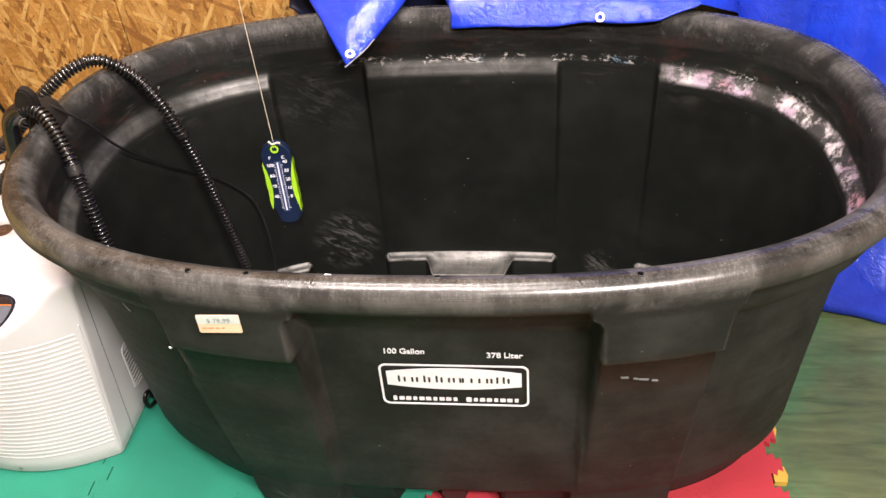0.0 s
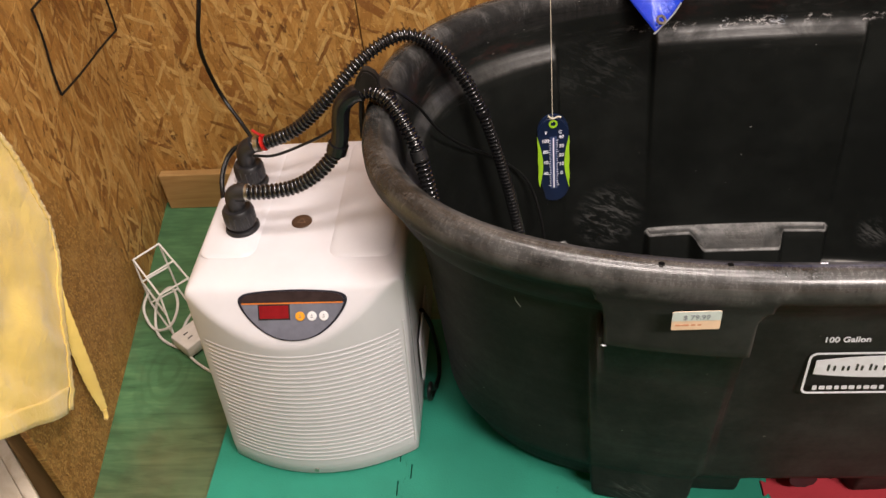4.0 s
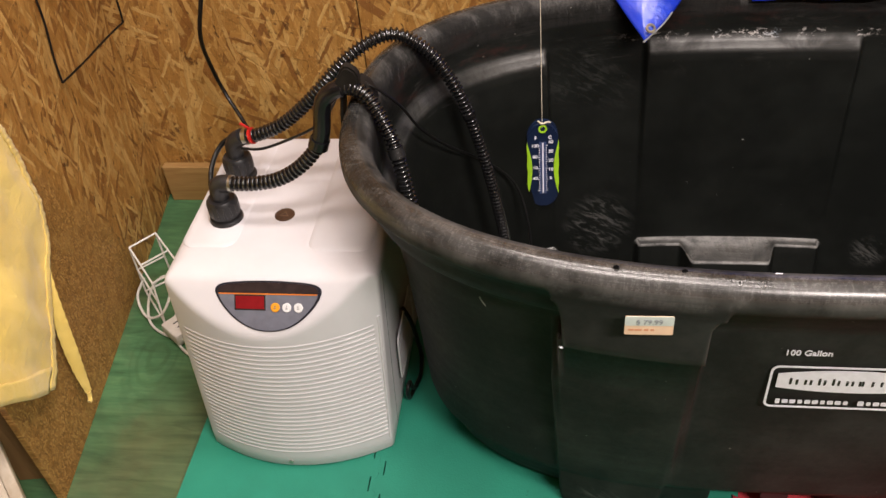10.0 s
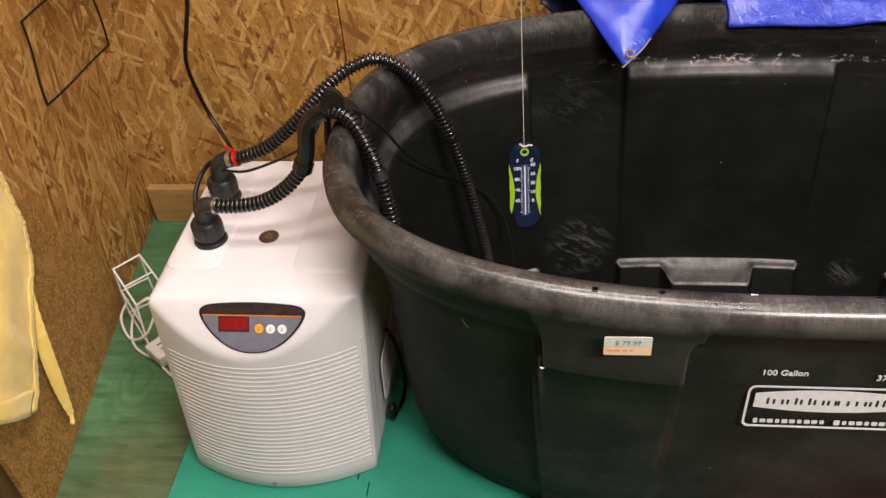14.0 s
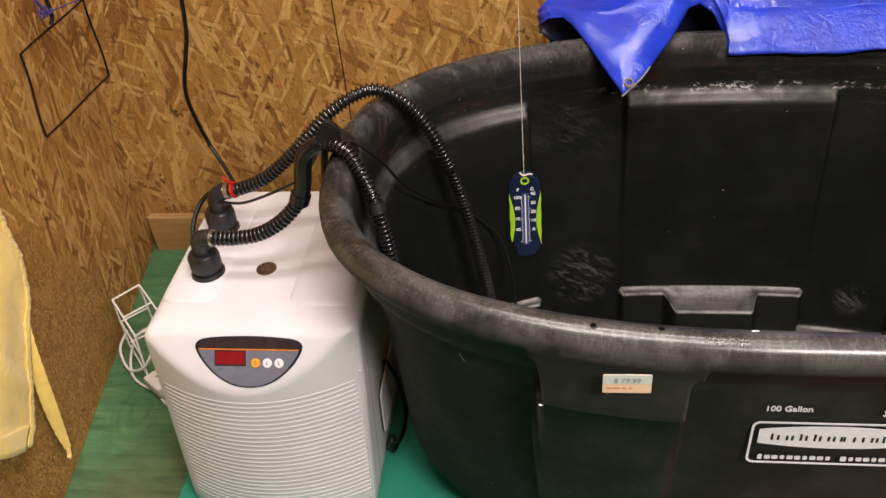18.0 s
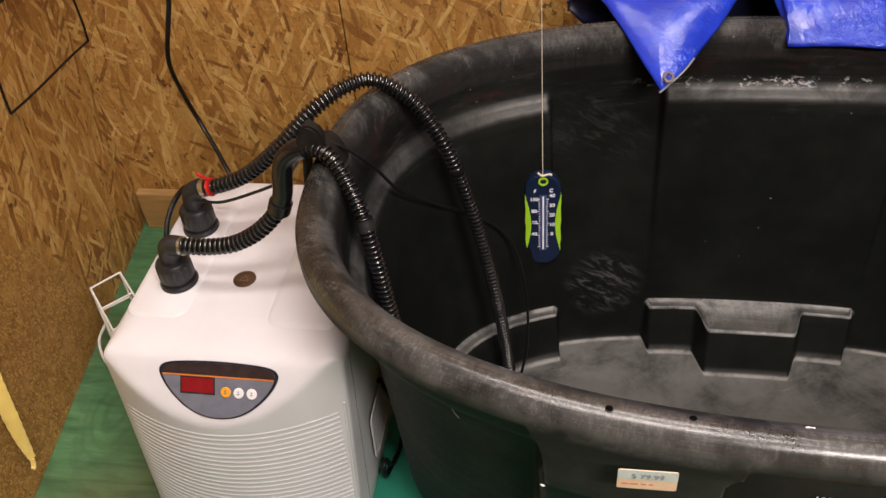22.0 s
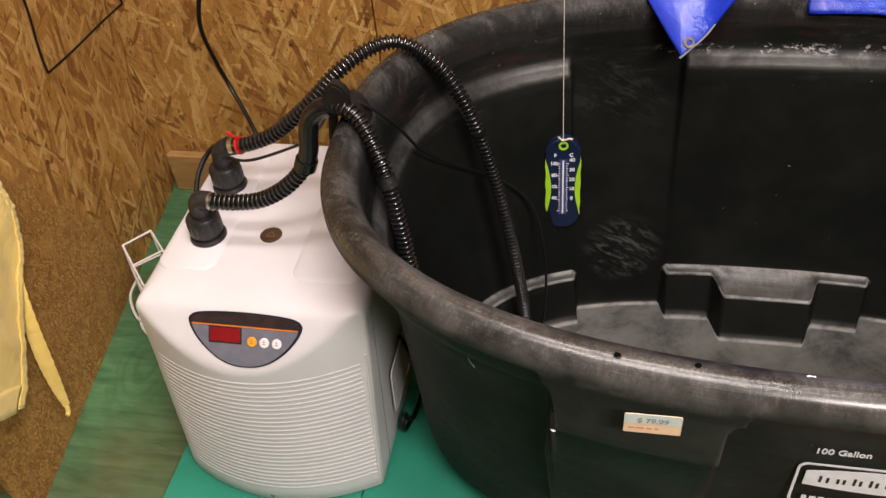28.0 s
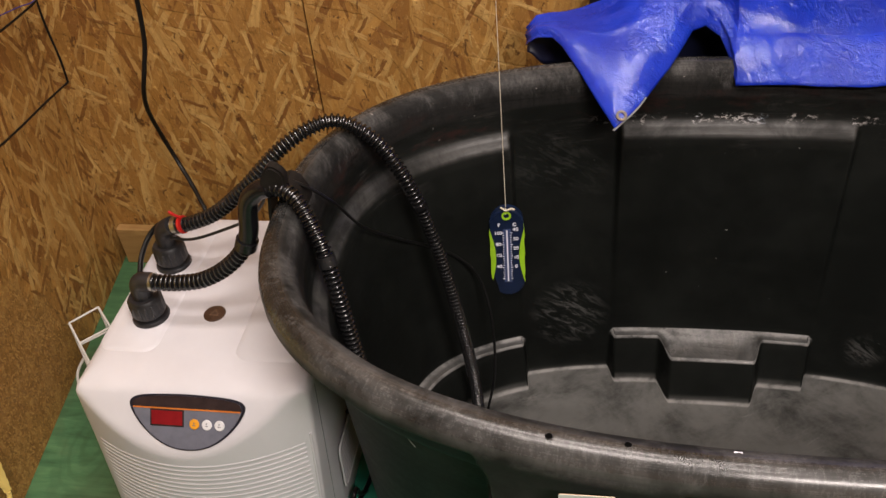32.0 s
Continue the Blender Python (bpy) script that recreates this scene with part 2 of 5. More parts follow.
def osb_material(name="osb", chips=False):
    """Oriented strand board. chips: the lower outer part shows finer, darker chips."""
    m = Mat(name, 0.55, spec=0.35)
    base = m.ramp(m.noise(14, 6, 0.6, m.mapped((1, 1, 0.4))), [(0.25, (0.3, 0.143, 0.0336)), (0.5, (0.46, 0.253, 0.0655)), (0.75, (0.62, 0.382, 0.118))])
    layers = ((84, 27.0, 5.2, 0.55), (12, 32.0, 6.5, 0.45), (63, 29.0, 5.0, 0.5), (-52, 28.0, 5.6, 0.5), (-76, 34.0, 5.4, 0.5), (38, 44.0, 8.5, 0.42), (97, 40.0, 6.0, 0.45), (-66, 60.0, 10.0, 0.35), (74, 66.0, 9.0, 0.35))
    base, height = strand_layers(m, base, m.noise(40, 3), layers, STRANDS)
    base, height = strand_layers(m, base, height, ((80, 95.0, 11.0, 0.13), (-58, 110.0, 13.0, 0.12), (24, 100.0, 14.0, 0.10)), SLIVERS)
    hair = m.mask(m.noise(30, 7, 0.75, m.mapped((5, 1, 1.2)), 0.8), 0.30, 0.72)
    base = m.mix(m.math("MULTIPLY", hair, 0.45), m.mix(0.35, base, (0.25, 0.105, 0.026)), base)
    base = m.mix(m.math("MULTIPLY", m.mask(m.noise(110, 4, 0.72), 0.58, 0.70), 0.75), base, (0.11, 0.050, 0.014))
    base = m.mix(m.math("MULTIPLY", m.mask(m.noise(210, 4, 0.7, m.mapped((1, 1, 0.5))), 0.56, 0.72), 0.35), base, (0.66, 0.47, 0.19))
    blot = m.mask(m.noise(2.3, 3), 0.35, 0.7)
    base = m.mix(m.math("MULTIPLY", blot, 0.3), base, m.mix(0.5, base, (0.30, 0.14, 0.035)))
    # split edges, knots and pits between the strands
    pit = m.mask(m.noise(52, 4, 0.62, m.turned((18, 12, 0), (1, 1, 0.42)), 0.9), 0.615, 0.665)
    base = m.mix(m.math("MULTIPLY", pit, 0.8), base, (0.075, 0.028, 0.009))
    flake = m.mask(m.noise(64, 5, 0.7, m.turned((-35, 25, 10), (1, 1, 0.5)), 1.2), 0.60, 0.68)
    base = m.mix(m.math("MULTIPLY", flake, 0.55), base, (0.66, 0.42, 0.135))
    if chips:
        fine = m.ramp(m.noise(60, 6, 0.7), [(0.3, (0.12, 0.052, 0.014)), (0.52, (0.29, 0.148, 0.038)), (0.75, (0.46, 0.26, 0.08))])
        fine, low = strand_layers(m, fine, m.noise(90, 4), ((20, 330.0, 110.0, 0.40), (75, 300.0, 95.0, 0.40), (-40, 340.0, 120.0, 0.38), (-70, 300.0, 90.0, 0.35)), CHIPS, fibres=500.0)
        fine = m.mix(m.math("MULTIPLY", m.mask(m.noise(120, 5, 0.75), 0.54, 0.66), 0.7), fine, (0.13, 0.058, 0.017))
        fine = m.mix(m.math("MULTIPLY", m.mask(m.noise(18, 5, 0.65), 0.45, 0.68), 0.45), fine, (0.44, 0.255, 0.078))
        line = m.math("SUBTRACT", m.math("ADD", m.math("MULTIPLY", m.math("SUBTRACT", m.axis("X"), 0.34), 1.6), 0.145), m.axis("Z"))
        where = m.mask(m.math("ADD", line, m.math("MULTIPLY", m.math("SUBTRACT", m.noise(9, 4), 0.5), 0.35)), -0.03, 0.05)
        base = m.mix(where, base, fine)
        height = m.math("ADD", m.math("MULTIPLY", height, m.math("SUBTRACT", 1.0, where)), m.math("MULTIPLY", low, where))
    m.color(base)
    m.rough(m.ramp(m.noise(14, 2), [(0.3, (0.38,) * 3), (0.7, (0.6,) * 3)]))
    m.bump(height, 0.5, 0.0016)
    return m.mat


def black_plastic():
    """Structural-foam tank plastic: black, rubbed grey on the high edges, scratched and stained; some light is painted
    in.
    """
    m = Mat("black_tank_plastic", 0.45, color=(0.02, 0.02, 0.019), spec=0.22)
    z, x = m.axis("Z"), m.axis("X")
    grain = m.noise(120, 4, 0.65)
    streak = m.noise(5, 5, 0.6, m.mapped((1, 1, 14)))
    cloud = m.noise(6, 5, 0.65)
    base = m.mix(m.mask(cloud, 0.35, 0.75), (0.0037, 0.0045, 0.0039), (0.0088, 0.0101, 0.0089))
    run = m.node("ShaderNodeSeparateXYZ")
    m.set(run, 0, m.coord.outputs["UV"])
    # mottled outside, painted lighter for the stronger light falling on it
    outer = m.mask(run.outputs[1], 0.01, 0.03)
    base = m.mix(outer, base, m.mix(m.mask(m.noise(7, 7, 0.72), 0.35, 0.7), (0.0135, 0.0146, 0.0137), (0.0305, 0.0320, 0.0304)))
    brushed = m.noise(1.0, 6, 0.7, m.mapped((9, 700, 1), source="UV"))
    across = m.noise(1.0, 6, 0.72, m.mapped((170, 60, 1), (0, 0, 25), source="UV"), 0.8)
    speck = m.noise(260, 3, 0.7)
    # rubbed top of the rim
    rim = m.mask(z, 0.586, 0.600)
    high = m.mask(z, 0.572, 0.580)
    wear = m.math("ADD", m.math("MULTIPLY", brushed, 0.35), m.math("ADD", m.math("MULTIPLY", across, 0.4), m.math("MULTIPLY", speck, 0.25)))
    base = m.mix(m.math("MULTIPLY", high, m.mask(wear, 0.30, 0.62)), base, (0.0158, 0.0155, 0.0150))
    cloudy = m.mask(m.noise(9, 6, 0.66, m.turned((0, 0, 20), (1, 1.6, 1)), 0.6), 0.40, 0.64)
    base = m.mix(m.math("MULTIPLY", m.math("MULTIPLY", rim, m.mask(run.outputs[1], -0.042, -0.022)), m.math("MULTIPLY", cloudy, m.math("ADD", 0.35, m.math("MULTIPLY", m.mask(wear, 0.40, 0.66), 0.65)))), base, (0.100, 0.098, 0.095))
    scuff = m.mask(m.noise(13, 9, 0.82, m.turned((0, 0, 30), (1, 1.8, 1)), 0.7), 0.50, 0.66)
    base = m.mix(m.math("MULTIPLY", rim, m.math("MULTIPLY", scuff, m.mask(across, 0.30, 0.70))), base, (0.080, 0.079, 0.077))
    # dust above the shoulder
    dusty = m.math("MULTIPLY", m.mask(z, 0.492, 0.502), m.mask(m.noise(9, 6, 0.7), 0.3, 0.8))
    base = m.mix(m.math("MULTIPLY", dusty, 0.12), base, (0.026, 0.024, 0.022))
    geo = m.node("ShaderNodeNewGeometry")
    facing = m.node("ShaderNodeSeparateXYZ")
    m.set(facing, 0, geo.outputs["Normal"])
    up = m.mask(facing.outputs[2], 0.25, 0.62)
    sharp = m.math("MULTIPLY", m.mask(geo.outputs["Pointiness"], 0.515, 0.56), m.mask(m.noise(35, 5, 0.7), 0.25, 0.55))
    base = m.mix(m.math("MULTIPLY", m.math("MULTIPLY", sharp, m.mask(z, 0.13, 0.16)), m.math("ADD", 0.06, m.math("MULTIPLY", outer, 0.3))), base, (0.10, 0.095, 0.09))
    # rubbed shoulder and low ledge, highlights painted in with the wear; scratched bottom
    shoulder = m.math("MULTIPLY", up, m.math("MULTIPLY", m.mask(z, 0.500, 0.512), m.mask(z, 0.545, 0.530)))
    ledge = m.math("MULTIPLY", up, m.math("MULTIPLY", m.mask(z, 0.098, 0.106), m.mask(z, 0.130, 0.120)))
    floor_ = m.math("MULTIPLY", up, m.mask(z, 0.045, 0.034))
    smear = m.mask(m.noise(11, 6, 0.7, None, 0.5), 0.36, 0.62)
    rub_sheen = m.math("MULTIPLY", m.math("ADD", shoulder, ledge), m.mask(m.math("ADD", m.math("MULTIPLY", brushed, 0.5), m.math("MULTIPLY", m.noise(7, 5, 0.7), 0.5)), 0.22, 0.66))
    base = m.mix(m.math("MULTIPLY", m.math("MULTIPLY", rub_sheen, m.math("ADD", 0.3, m.math("MULTIPLY", smear, 0.7))), 0.9), base, (0.085, 0.084, 0.081))
    # bright lines on both ledge edges: highlights put into the colour
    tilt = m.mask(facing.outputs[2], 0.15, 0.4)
    back_glint = m.math("MULTIPLY", m.mask(z, 0.1163, 0.1167), m.mask(z, 0.1200, 0.1185))
    front_glint = m.math("MULTIPLY", m.mask(z, 0.1105, 0.1130), m.mask(z, 0.11605, 0.1158))
    edge = m.math("MULTIPLY", tilt, m.math("MAXIMUM", back_glint, front_glint))
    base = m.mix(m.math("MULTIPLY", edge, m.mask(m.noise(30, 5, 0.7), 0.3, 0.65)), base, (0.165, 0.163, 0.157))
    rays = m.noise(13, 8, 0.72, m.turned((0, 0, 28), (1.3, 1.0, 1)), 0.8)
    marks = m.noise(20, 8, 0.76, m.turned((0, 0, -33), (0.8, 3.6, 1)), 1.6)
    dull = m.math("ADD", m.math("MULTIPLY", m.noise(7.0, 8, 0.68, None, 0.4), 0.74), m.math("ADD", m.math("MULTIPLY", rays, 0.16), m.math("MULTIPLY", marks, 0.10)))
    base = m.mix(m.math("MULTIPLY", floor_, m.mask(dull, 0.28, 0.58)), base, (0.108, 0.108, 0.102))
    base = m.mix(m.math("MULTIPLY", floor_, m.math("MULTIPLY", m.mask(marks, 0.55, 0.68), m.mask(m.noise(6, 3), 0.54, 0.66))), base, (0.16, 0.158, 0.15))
    # highlight along the foot fillet, painted as a pale line
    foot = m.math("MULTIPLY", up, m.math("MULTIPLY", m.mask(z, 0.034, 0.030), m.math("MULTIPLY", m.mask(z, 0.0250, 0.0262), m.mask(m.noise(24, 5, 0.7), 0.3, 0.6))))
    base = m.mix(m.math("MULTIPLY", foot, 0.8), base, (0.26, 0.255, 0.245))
    # dried paint and glue on the shoulder at the far end
    spill = m.math("MULTIPLY", m.math("MULTIPLY", shoulder, m.mask(x, 0.33, 0.46)), m.mask(m.noise(19, 6, 0.78), 0.45, 0.60))
    paint = m.ramp(m.noise(9, 3), [(0.35, (0.55, 0.46, 0.54)), (0.5, (0.74, 0.70, 0.71)), (0.62, (0.40, 0.31, 0.42)), (0.72, (0.40, 0.22, 0.27))])
    base = m.mix(spill, base, paint)
    # flecks of dried film just above the shoulder
    band = m.math("MULTIPLY", m.mask(z, 0.531, 0.537), m.mask(z, 0.551, 0.545))
    fleck = m.math("MULTIPLY", band, m.math("MULTIPLY", m.mask(m.axis("Y"), 0.15, 0.22), m.math("MULTIPLY", m.mask(x, -0.24, -0.20), m.math("MULTIPLY", m.mask(m.noise(130, 5, 0.8, m.mapped((0.6, 1, 1))), 0.53, 0.58), m.mask(m.noise(16, 3, 0.6), 0.42, 0.55)))))
    base = m.mix(m.math("MULTIPLY", fleck, 0.7), base, m.ramp(m.noise(13, 2), [(0.57, (0.46, 0.44, 0.43)), (0.66, (0.17, 0.28, 0.40))]))
    drops = m.math("MULTIPLY", m.math("MULTIPLY", m.mask(z, 0.545, 0.555), m.mask(m.axis("Y"), 0.1, 0.2)), m.mask(m.noise(55, 2, 0.5), 0.74, 0.77))
    base = m.mix(m.math("MULTIPLY", drops, 0.7), base, (0.40, 0.38, 0.35))
    rust = m.math("MULTIPLY", m.math("MULTIPLY", m.mask(z, 0.535, 0.55), m.mask(z, 0.61, 0.59)), m.mask(m.noise(10, 6, 0.75, m.mapped((1, 1, 2.5))), 0.50, 0.72))
    base = m.mix(m.math("MULTIPLY", m.math("MULTIPLY", rust, m.math("SUBTRACT", 1.0, outer)), 0.75), base, (0.034, 0.013, 0.011))
    # grey smears along the wall above the shoulder
    upper = m.math("MULTIPLY", m.math("SUBTRACT", 1.0, outer), m.math("MULTIPLY", m.mask(z, 0.455, 0.52), m.mask(z, 0.606, 0.590)))
    long_streak = m.noise(1.0, 7, 0.72, m.mapped((14, 150, 1), (0, 0, 4), source="UV"), 0.7)
    base = m.mix(m.math("MULTIPLY", m.math("MULTIPLY", upper, m.mask(long_streak, 0.52, 0.68)), m.math("MULTIPLY", m.mask(m.noise(8, 4, 0.6), 0.40, 0.62), 0.7)), base, (0.040, 0.039, 0.037))
    base = m.mix(m.math("MULTIPLY", m.math("MULTIPLY", m.mask(z, 0.53, 0.545), upper), m.math("MULTIPLY", m.mask(long_streak, 0.47, 0.36), 0.6)), base, (0.003, 0.0028, 0.0026))
    # chalky scuffs low on the walls
    for cx, cy, cz, size, dusting in ((-0.262, 0.30, 0.155, 0.085, 0.42), (0.275, 0.29, 0.10, 0.045, 0.38), (-0.265, -0.285, 0.045, 0.055, 0.40), (-0.31, 0.33, 0.475, 0.085, 0.10), (-0.24, 0.34, 0.44, 0.06, 0.07), (0.46, 0.20, 0.10, 0.06, 0.38)):
        far = m.node("ShaderNodeVectorMath", operation="DISTANCE")
        m.set(far, 0, m.coord.outputs["Object"])
        far.inputs[1].default_value = (cx, cy, cz)
        near = m.mask(far.outputs["Value"], size, size * 0.3)
        chalk = m.math("MULTIPLY", near, m.mask(m.noise(24, 6, 0.75, m.turned((0, -34, 0), (0.8, 1.0, 3.2)), 1.4), 0.47, 0.62))
        base = m.mix(m.math("MULTIPLY", chalk, dusting), base, (0.13, 0.13, 0.125))
    # pale scuffs on the outside
    scrape = m.math("MULTIPLY", outer, m.mask(m.noise(9, 8, 0.8, m.turned((0, 55, 20), (1, 1, 4)), 0.9), 0.60, 0.74))
    base = m.mix(m.math("MULTIPLY", scrape, 0.5), base, (0.062, 0.061, 0.058))
    # fine scratches
    scratch = m.mask(m.noise(18, 8, 0.8, m.turned((20, 35, 0), (1, 1, 9)), 1.2), 0.63, 0.73)
    base = m.mix(m.math("MULTIPLY", scratch, 0.4), base, (0.07, 0.07, 0.066))
    dots = m.math("MULTIPLY", m.mask(z, 0.05, 0.1), m.mask(m.noise(95, 2, 0.5), 0.775, 0.79))
    base = m.mix(m.math("MULTIPLY", dots, 0.6), base, (0.22, 0.22, 0.21))
    m.color(base)
    polish = m.math("MAXIMUM", m.math("MULTIPLY", m.mask(z, 0.604, 0.618), m.mask(run.outputs[1], -0.014, -0.003)), m.math("MULTIPLY", m.math("MAXIMUM", shoulder, ledge), m.math("ADD", 0.35, m.math("MULTIPLY", smear, 0.65))))
    matt = m.ramp(m.math("ADD", m.math("MULTIPLY", streak, 0.5), m.math("MULTIPLY", grain, 0.5)), [(0.3, (0.52,) * 3), (0.7, (0.70,) * 3)])
    polished = m.ramp(wear, [(0.35, (0.19,) * 3), (0.65, (0.33,) * 3)])
    m.rough(m.mix(polish, matt, polished))
    gloss = m.node("ShaderNodeMapRange")
    m.set(gloss, "Value", polish), m.set(gloss, "To Min", 0.12), m.set(gloss, "To Max", 0.55)
    m.set(m.bsdf, "Specular IOR Level", gloss.outputs[0])
    relief = m.math("ADD", m.math("MULTIPLY", grain, 0.6), m.math("ADD", m.math("MULTIPLY", wear, 0.8), m.math("MULTIPLY", cloud, 0.8)))
    m.bump(m.math("ADD", relief, m.math("MULTIPLY", speck, 0.3)), 0.15, 0.0010)
    return m.mat


def painted_plywood():
    """Plywood floor with thin green paint, grain and dirt showing through."""
    m = Mat("green_painted_plywood", 0.5, spec=0.4)
    v = m.mapped((1.0, 7.0, 1.0), (0, 0, 82), source="Object")
    grain = m.noise(7, 6, 0.62, v, 0.6)
    rings = m.node("ShaderNodeTexWave", wave_type="BANDS", bands_direction="Y")
    m.set(rings, "Vector", m.mapped((1.6, 5.0, 1.0), (0, 0, 82))), m.set(rings, "Scale", 3.0), m.set(rings, "Distortion", 9.0), m.set(rings, "Detail", 3.0), m.set(rings, "Detail Scale", 0.6)
    base = m.ramp(grain, [(0.25, (0.030, 0.080, 0.036)), (0.5, (0.062, 0.160, 0.070)), (0.75, (0.100, 0.222, 0.098))])
    base = m.mix(m.math("MULTIPLY", m.mask(rings.outputs["Fac"], 0.55, 0.95), 0.35), base, (0.05, 0.12, 0.055))
    for kx, ky, size in ((-1.165, 0.035, 0.16), (-1.06, -0.24, 0.11), (0.86, -0.02, 0.18)):
        spot = m.node("ShaderNodeMapping", vector_type="TEXTURE")
        m.set(spot, "Vector", m.coord.outputs["Object"])
        spot.inputs["Location"].default_value = (kx, ky + 1.8, 0)
        spot.inputs["Rotation"].default_value = (0, 0, radians(8))
        spot.inputs["Scale"].default_value = (0.55, 1.0, 1.0)
        span = m.node("ShaderNodeVectorMath", operation="LENGTH")
        m.set(span, 0, spot.outputs[0])
        wavy = m.math("ADD", m.math("MULTIPLY", span.outputs["Value"], 330.0), m.math("MULTIPLY", m.noise(12, 3), 9.0))
        lines = m.mask(m.math("SINE", wavy), -0.2, 0.9)
        base = m.mix(m.math("MULTIPLY", m.math("MULTIPLY", lines, m.mask(span.outputs["Value"], size * 1.15, size * 0.25)), 0.75), base, (0.035, 0.085, 0.035))
    worn = m.mask(m.math("ADD", m.noise(3.2, 5, 0.65), m.math("MULTIPLY", m.mask(m.axis("X"), 0.3, 0.9), 0.16)), 0.50, 0.72)
    base = m.mix(m.math("MULTIPLY", worn, 0.65), base, m.ramp(grain, [(0.3, (0.070, 0.070, 0.030)), (0.7, (0.150, 0.140, 0.065))]))
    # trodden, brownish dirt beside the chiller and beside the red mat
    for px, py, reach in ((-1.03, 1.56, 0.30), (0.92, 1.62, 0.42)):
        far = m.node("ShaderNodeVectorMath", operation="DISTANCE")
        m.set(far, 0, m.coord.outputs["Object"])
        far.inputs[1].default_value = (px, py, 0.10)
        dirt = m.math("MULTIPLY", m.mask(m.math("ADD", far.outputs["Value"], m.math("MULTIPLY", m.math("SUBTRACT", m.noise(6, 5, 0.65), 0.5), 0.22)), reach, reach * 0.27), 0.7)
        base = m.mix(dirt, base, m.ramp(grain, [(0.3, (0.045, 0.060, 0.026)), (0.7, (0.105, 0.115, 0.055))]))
    m.color(base)
    m.rough(m.ramp(m.noise(20, 3), [(0.3, (0.38,) * 3), (0.7, (0.62,) * 3)]))
    m.bump(m.math("ADD", grain, rings.outputs["Fac"]), 0.25, 0.001)
    return m.mat


def foam(name, color):
    m = Mat(name, 0.62, spec=0.35)
    n = m.noise(5, 5, 0.6)
    base = m.mix(m.mask(n, 0.3, 0.75), tuple(c * 0.86 for c in color), tuple(c * 1.08 for c in color))
    dirt = m.mask(m.noise(45, 4, 0.75), 0.66, 0.74)
    base = m.mix(m.math("MULTIPLY", dirt, 0.5), base, tuple(c * 0.35 for c in color))
    m.color(base)
    weave = m.node("ShaderNodeTexVoronoi")
    m.set(weave, "Scale", 330.0), m.set(weave, "Vector", m.coord.outputs["Object"])
    m.bump(weave.outputs["Distance"], 0.25, 0.0012)
    return m.mat


def tarp_material():
    m = Mat("blue_tarp", 0.28, spec=0.6)
    n = m.noise(14, 5, 0.6)
    m.color(m.mix(m.mask(n, 0.3, 0.7), (0.007, 0.025, 0.37), (0.012, 0.044, 0.52)))
    weave = m.node("ShaderNodeTexChecker")
    m.set(weave, "Scale", 300.0), m.set(weave, "Vector", m.coord.outputs["Object"])
    # sharp creases: folded noise at two sizes
    crinkle = m.math("ABSOLUTE", m.math("SUBTRACT", m.noise(52, 4, 0.55, m.turned((0, 35, 0), (1.0, 1.0, 0.5)), 0.9), 0.5))
    crinkle = m.math("MULTIPLY", crinkle, -2.2)
    fine = m.math("ADD", m.math("MULTIPLY", m.math("ABSOLUTE", m.math("SUBTRACT", m.noise(130, 3, 0.6, None, 0.8), 0.5)), -1.1), m.math("MULTIPLY", m.noise(14, 2, 0.5), 1.2))
    patch = m.mask(m.noise(9, 3, 0.5), 0.44, 0.56)
    m.rough(m.ramp(m.noise(30, 3), [(0.35, (0.10,) * 3), (0.7, (0.20,) * 3)]))
    lumps = m.math("MULTIPLY", m.math("ADD", crinkle, fine), m.math("ADD", patch, 0.30))
    m.bump(m.math("ADD", lumps, m.math("MULTIPLY", weave.outputs["Fac"], 0.01)), 0.55, 0.0040)
    return m.mat


def cotton():
    m = Mat("yellow_cotton", 0.85, spec=0.2)
    n = m.noise(9, 4)
    m.color(m.mix(m.mask(n, 0.3, 0.7), (0.70, 0.510, 0.125), (0.80, 0.610, 0.180)))
    m.set(m.bsdf, "Sheen Weight", 0.3)
    m.bump(m.math("ADD", m.noise(700, 2), m.math("MULTIPLY", m.noise(22, 6, 0.62, None, 0.5), 6.0)), 0.45, 0.0022)
    return m.mat


def white_case():
    m = Mat("white_case_plastic", 0.42, color=(0.78, 0.76, 0.73), spec=0.45)
    n = m.noise(7, 5, 0.6)
    base = m.mix(m.mask(n, 0.3, 0.75), (0.562, 0.555, 0.588), (0.615, 0.607, 0.640))
    m.color(m.mix(m.math("MULTIPLY", m.mask(m.noise(70, 4, 0.7), 0.70, 0.76), 0.4), base, (0.35, 0.33, 0.30)))
    m.bump(m.noise(900, 2), 0.10, 0.0006)
    return m.mat


def bare_wood(name, low, high, rot=(0, 0, 0), stretch=(1, 9, 9)):
    m = Mat(name, 0.65, spec=0.3)
    g = m.noise(6, 6, 0.62, m.mapped(stretch, rot), 0.5)
    m.color(m.mix(m.mask(m.noise(4, 4), 0.55, 0.75), m.ramp(g, [(0.25, low), (0.75, high)]), tuple(c * 0.7 for c in high)))
    m.bump(g, 0.3, 0.0015)
    return m.mat


OSB = osb_material()
OSB_WEST = osb_material("osb_with_chips", True)
TANK = black_plastic()
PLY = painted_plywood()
GREEN = foam("green_foam", (0.019, 0.222, 0.148))
RED = foam("red_foam", (0.42, 0.036, 0.050))
YELLOW_FOAM = foam("yellow_foam", (0.55, 0.36, 0.06))
TARP = tarp_material()
# tarp blue darkened to paint the shade under and behind the folds
TARP_SHADE = plain("shaded_tarp_navy", (0.006, 0.008, 0.030), 0.45, vary=0.3, scale=30)
COTTON = cotton()
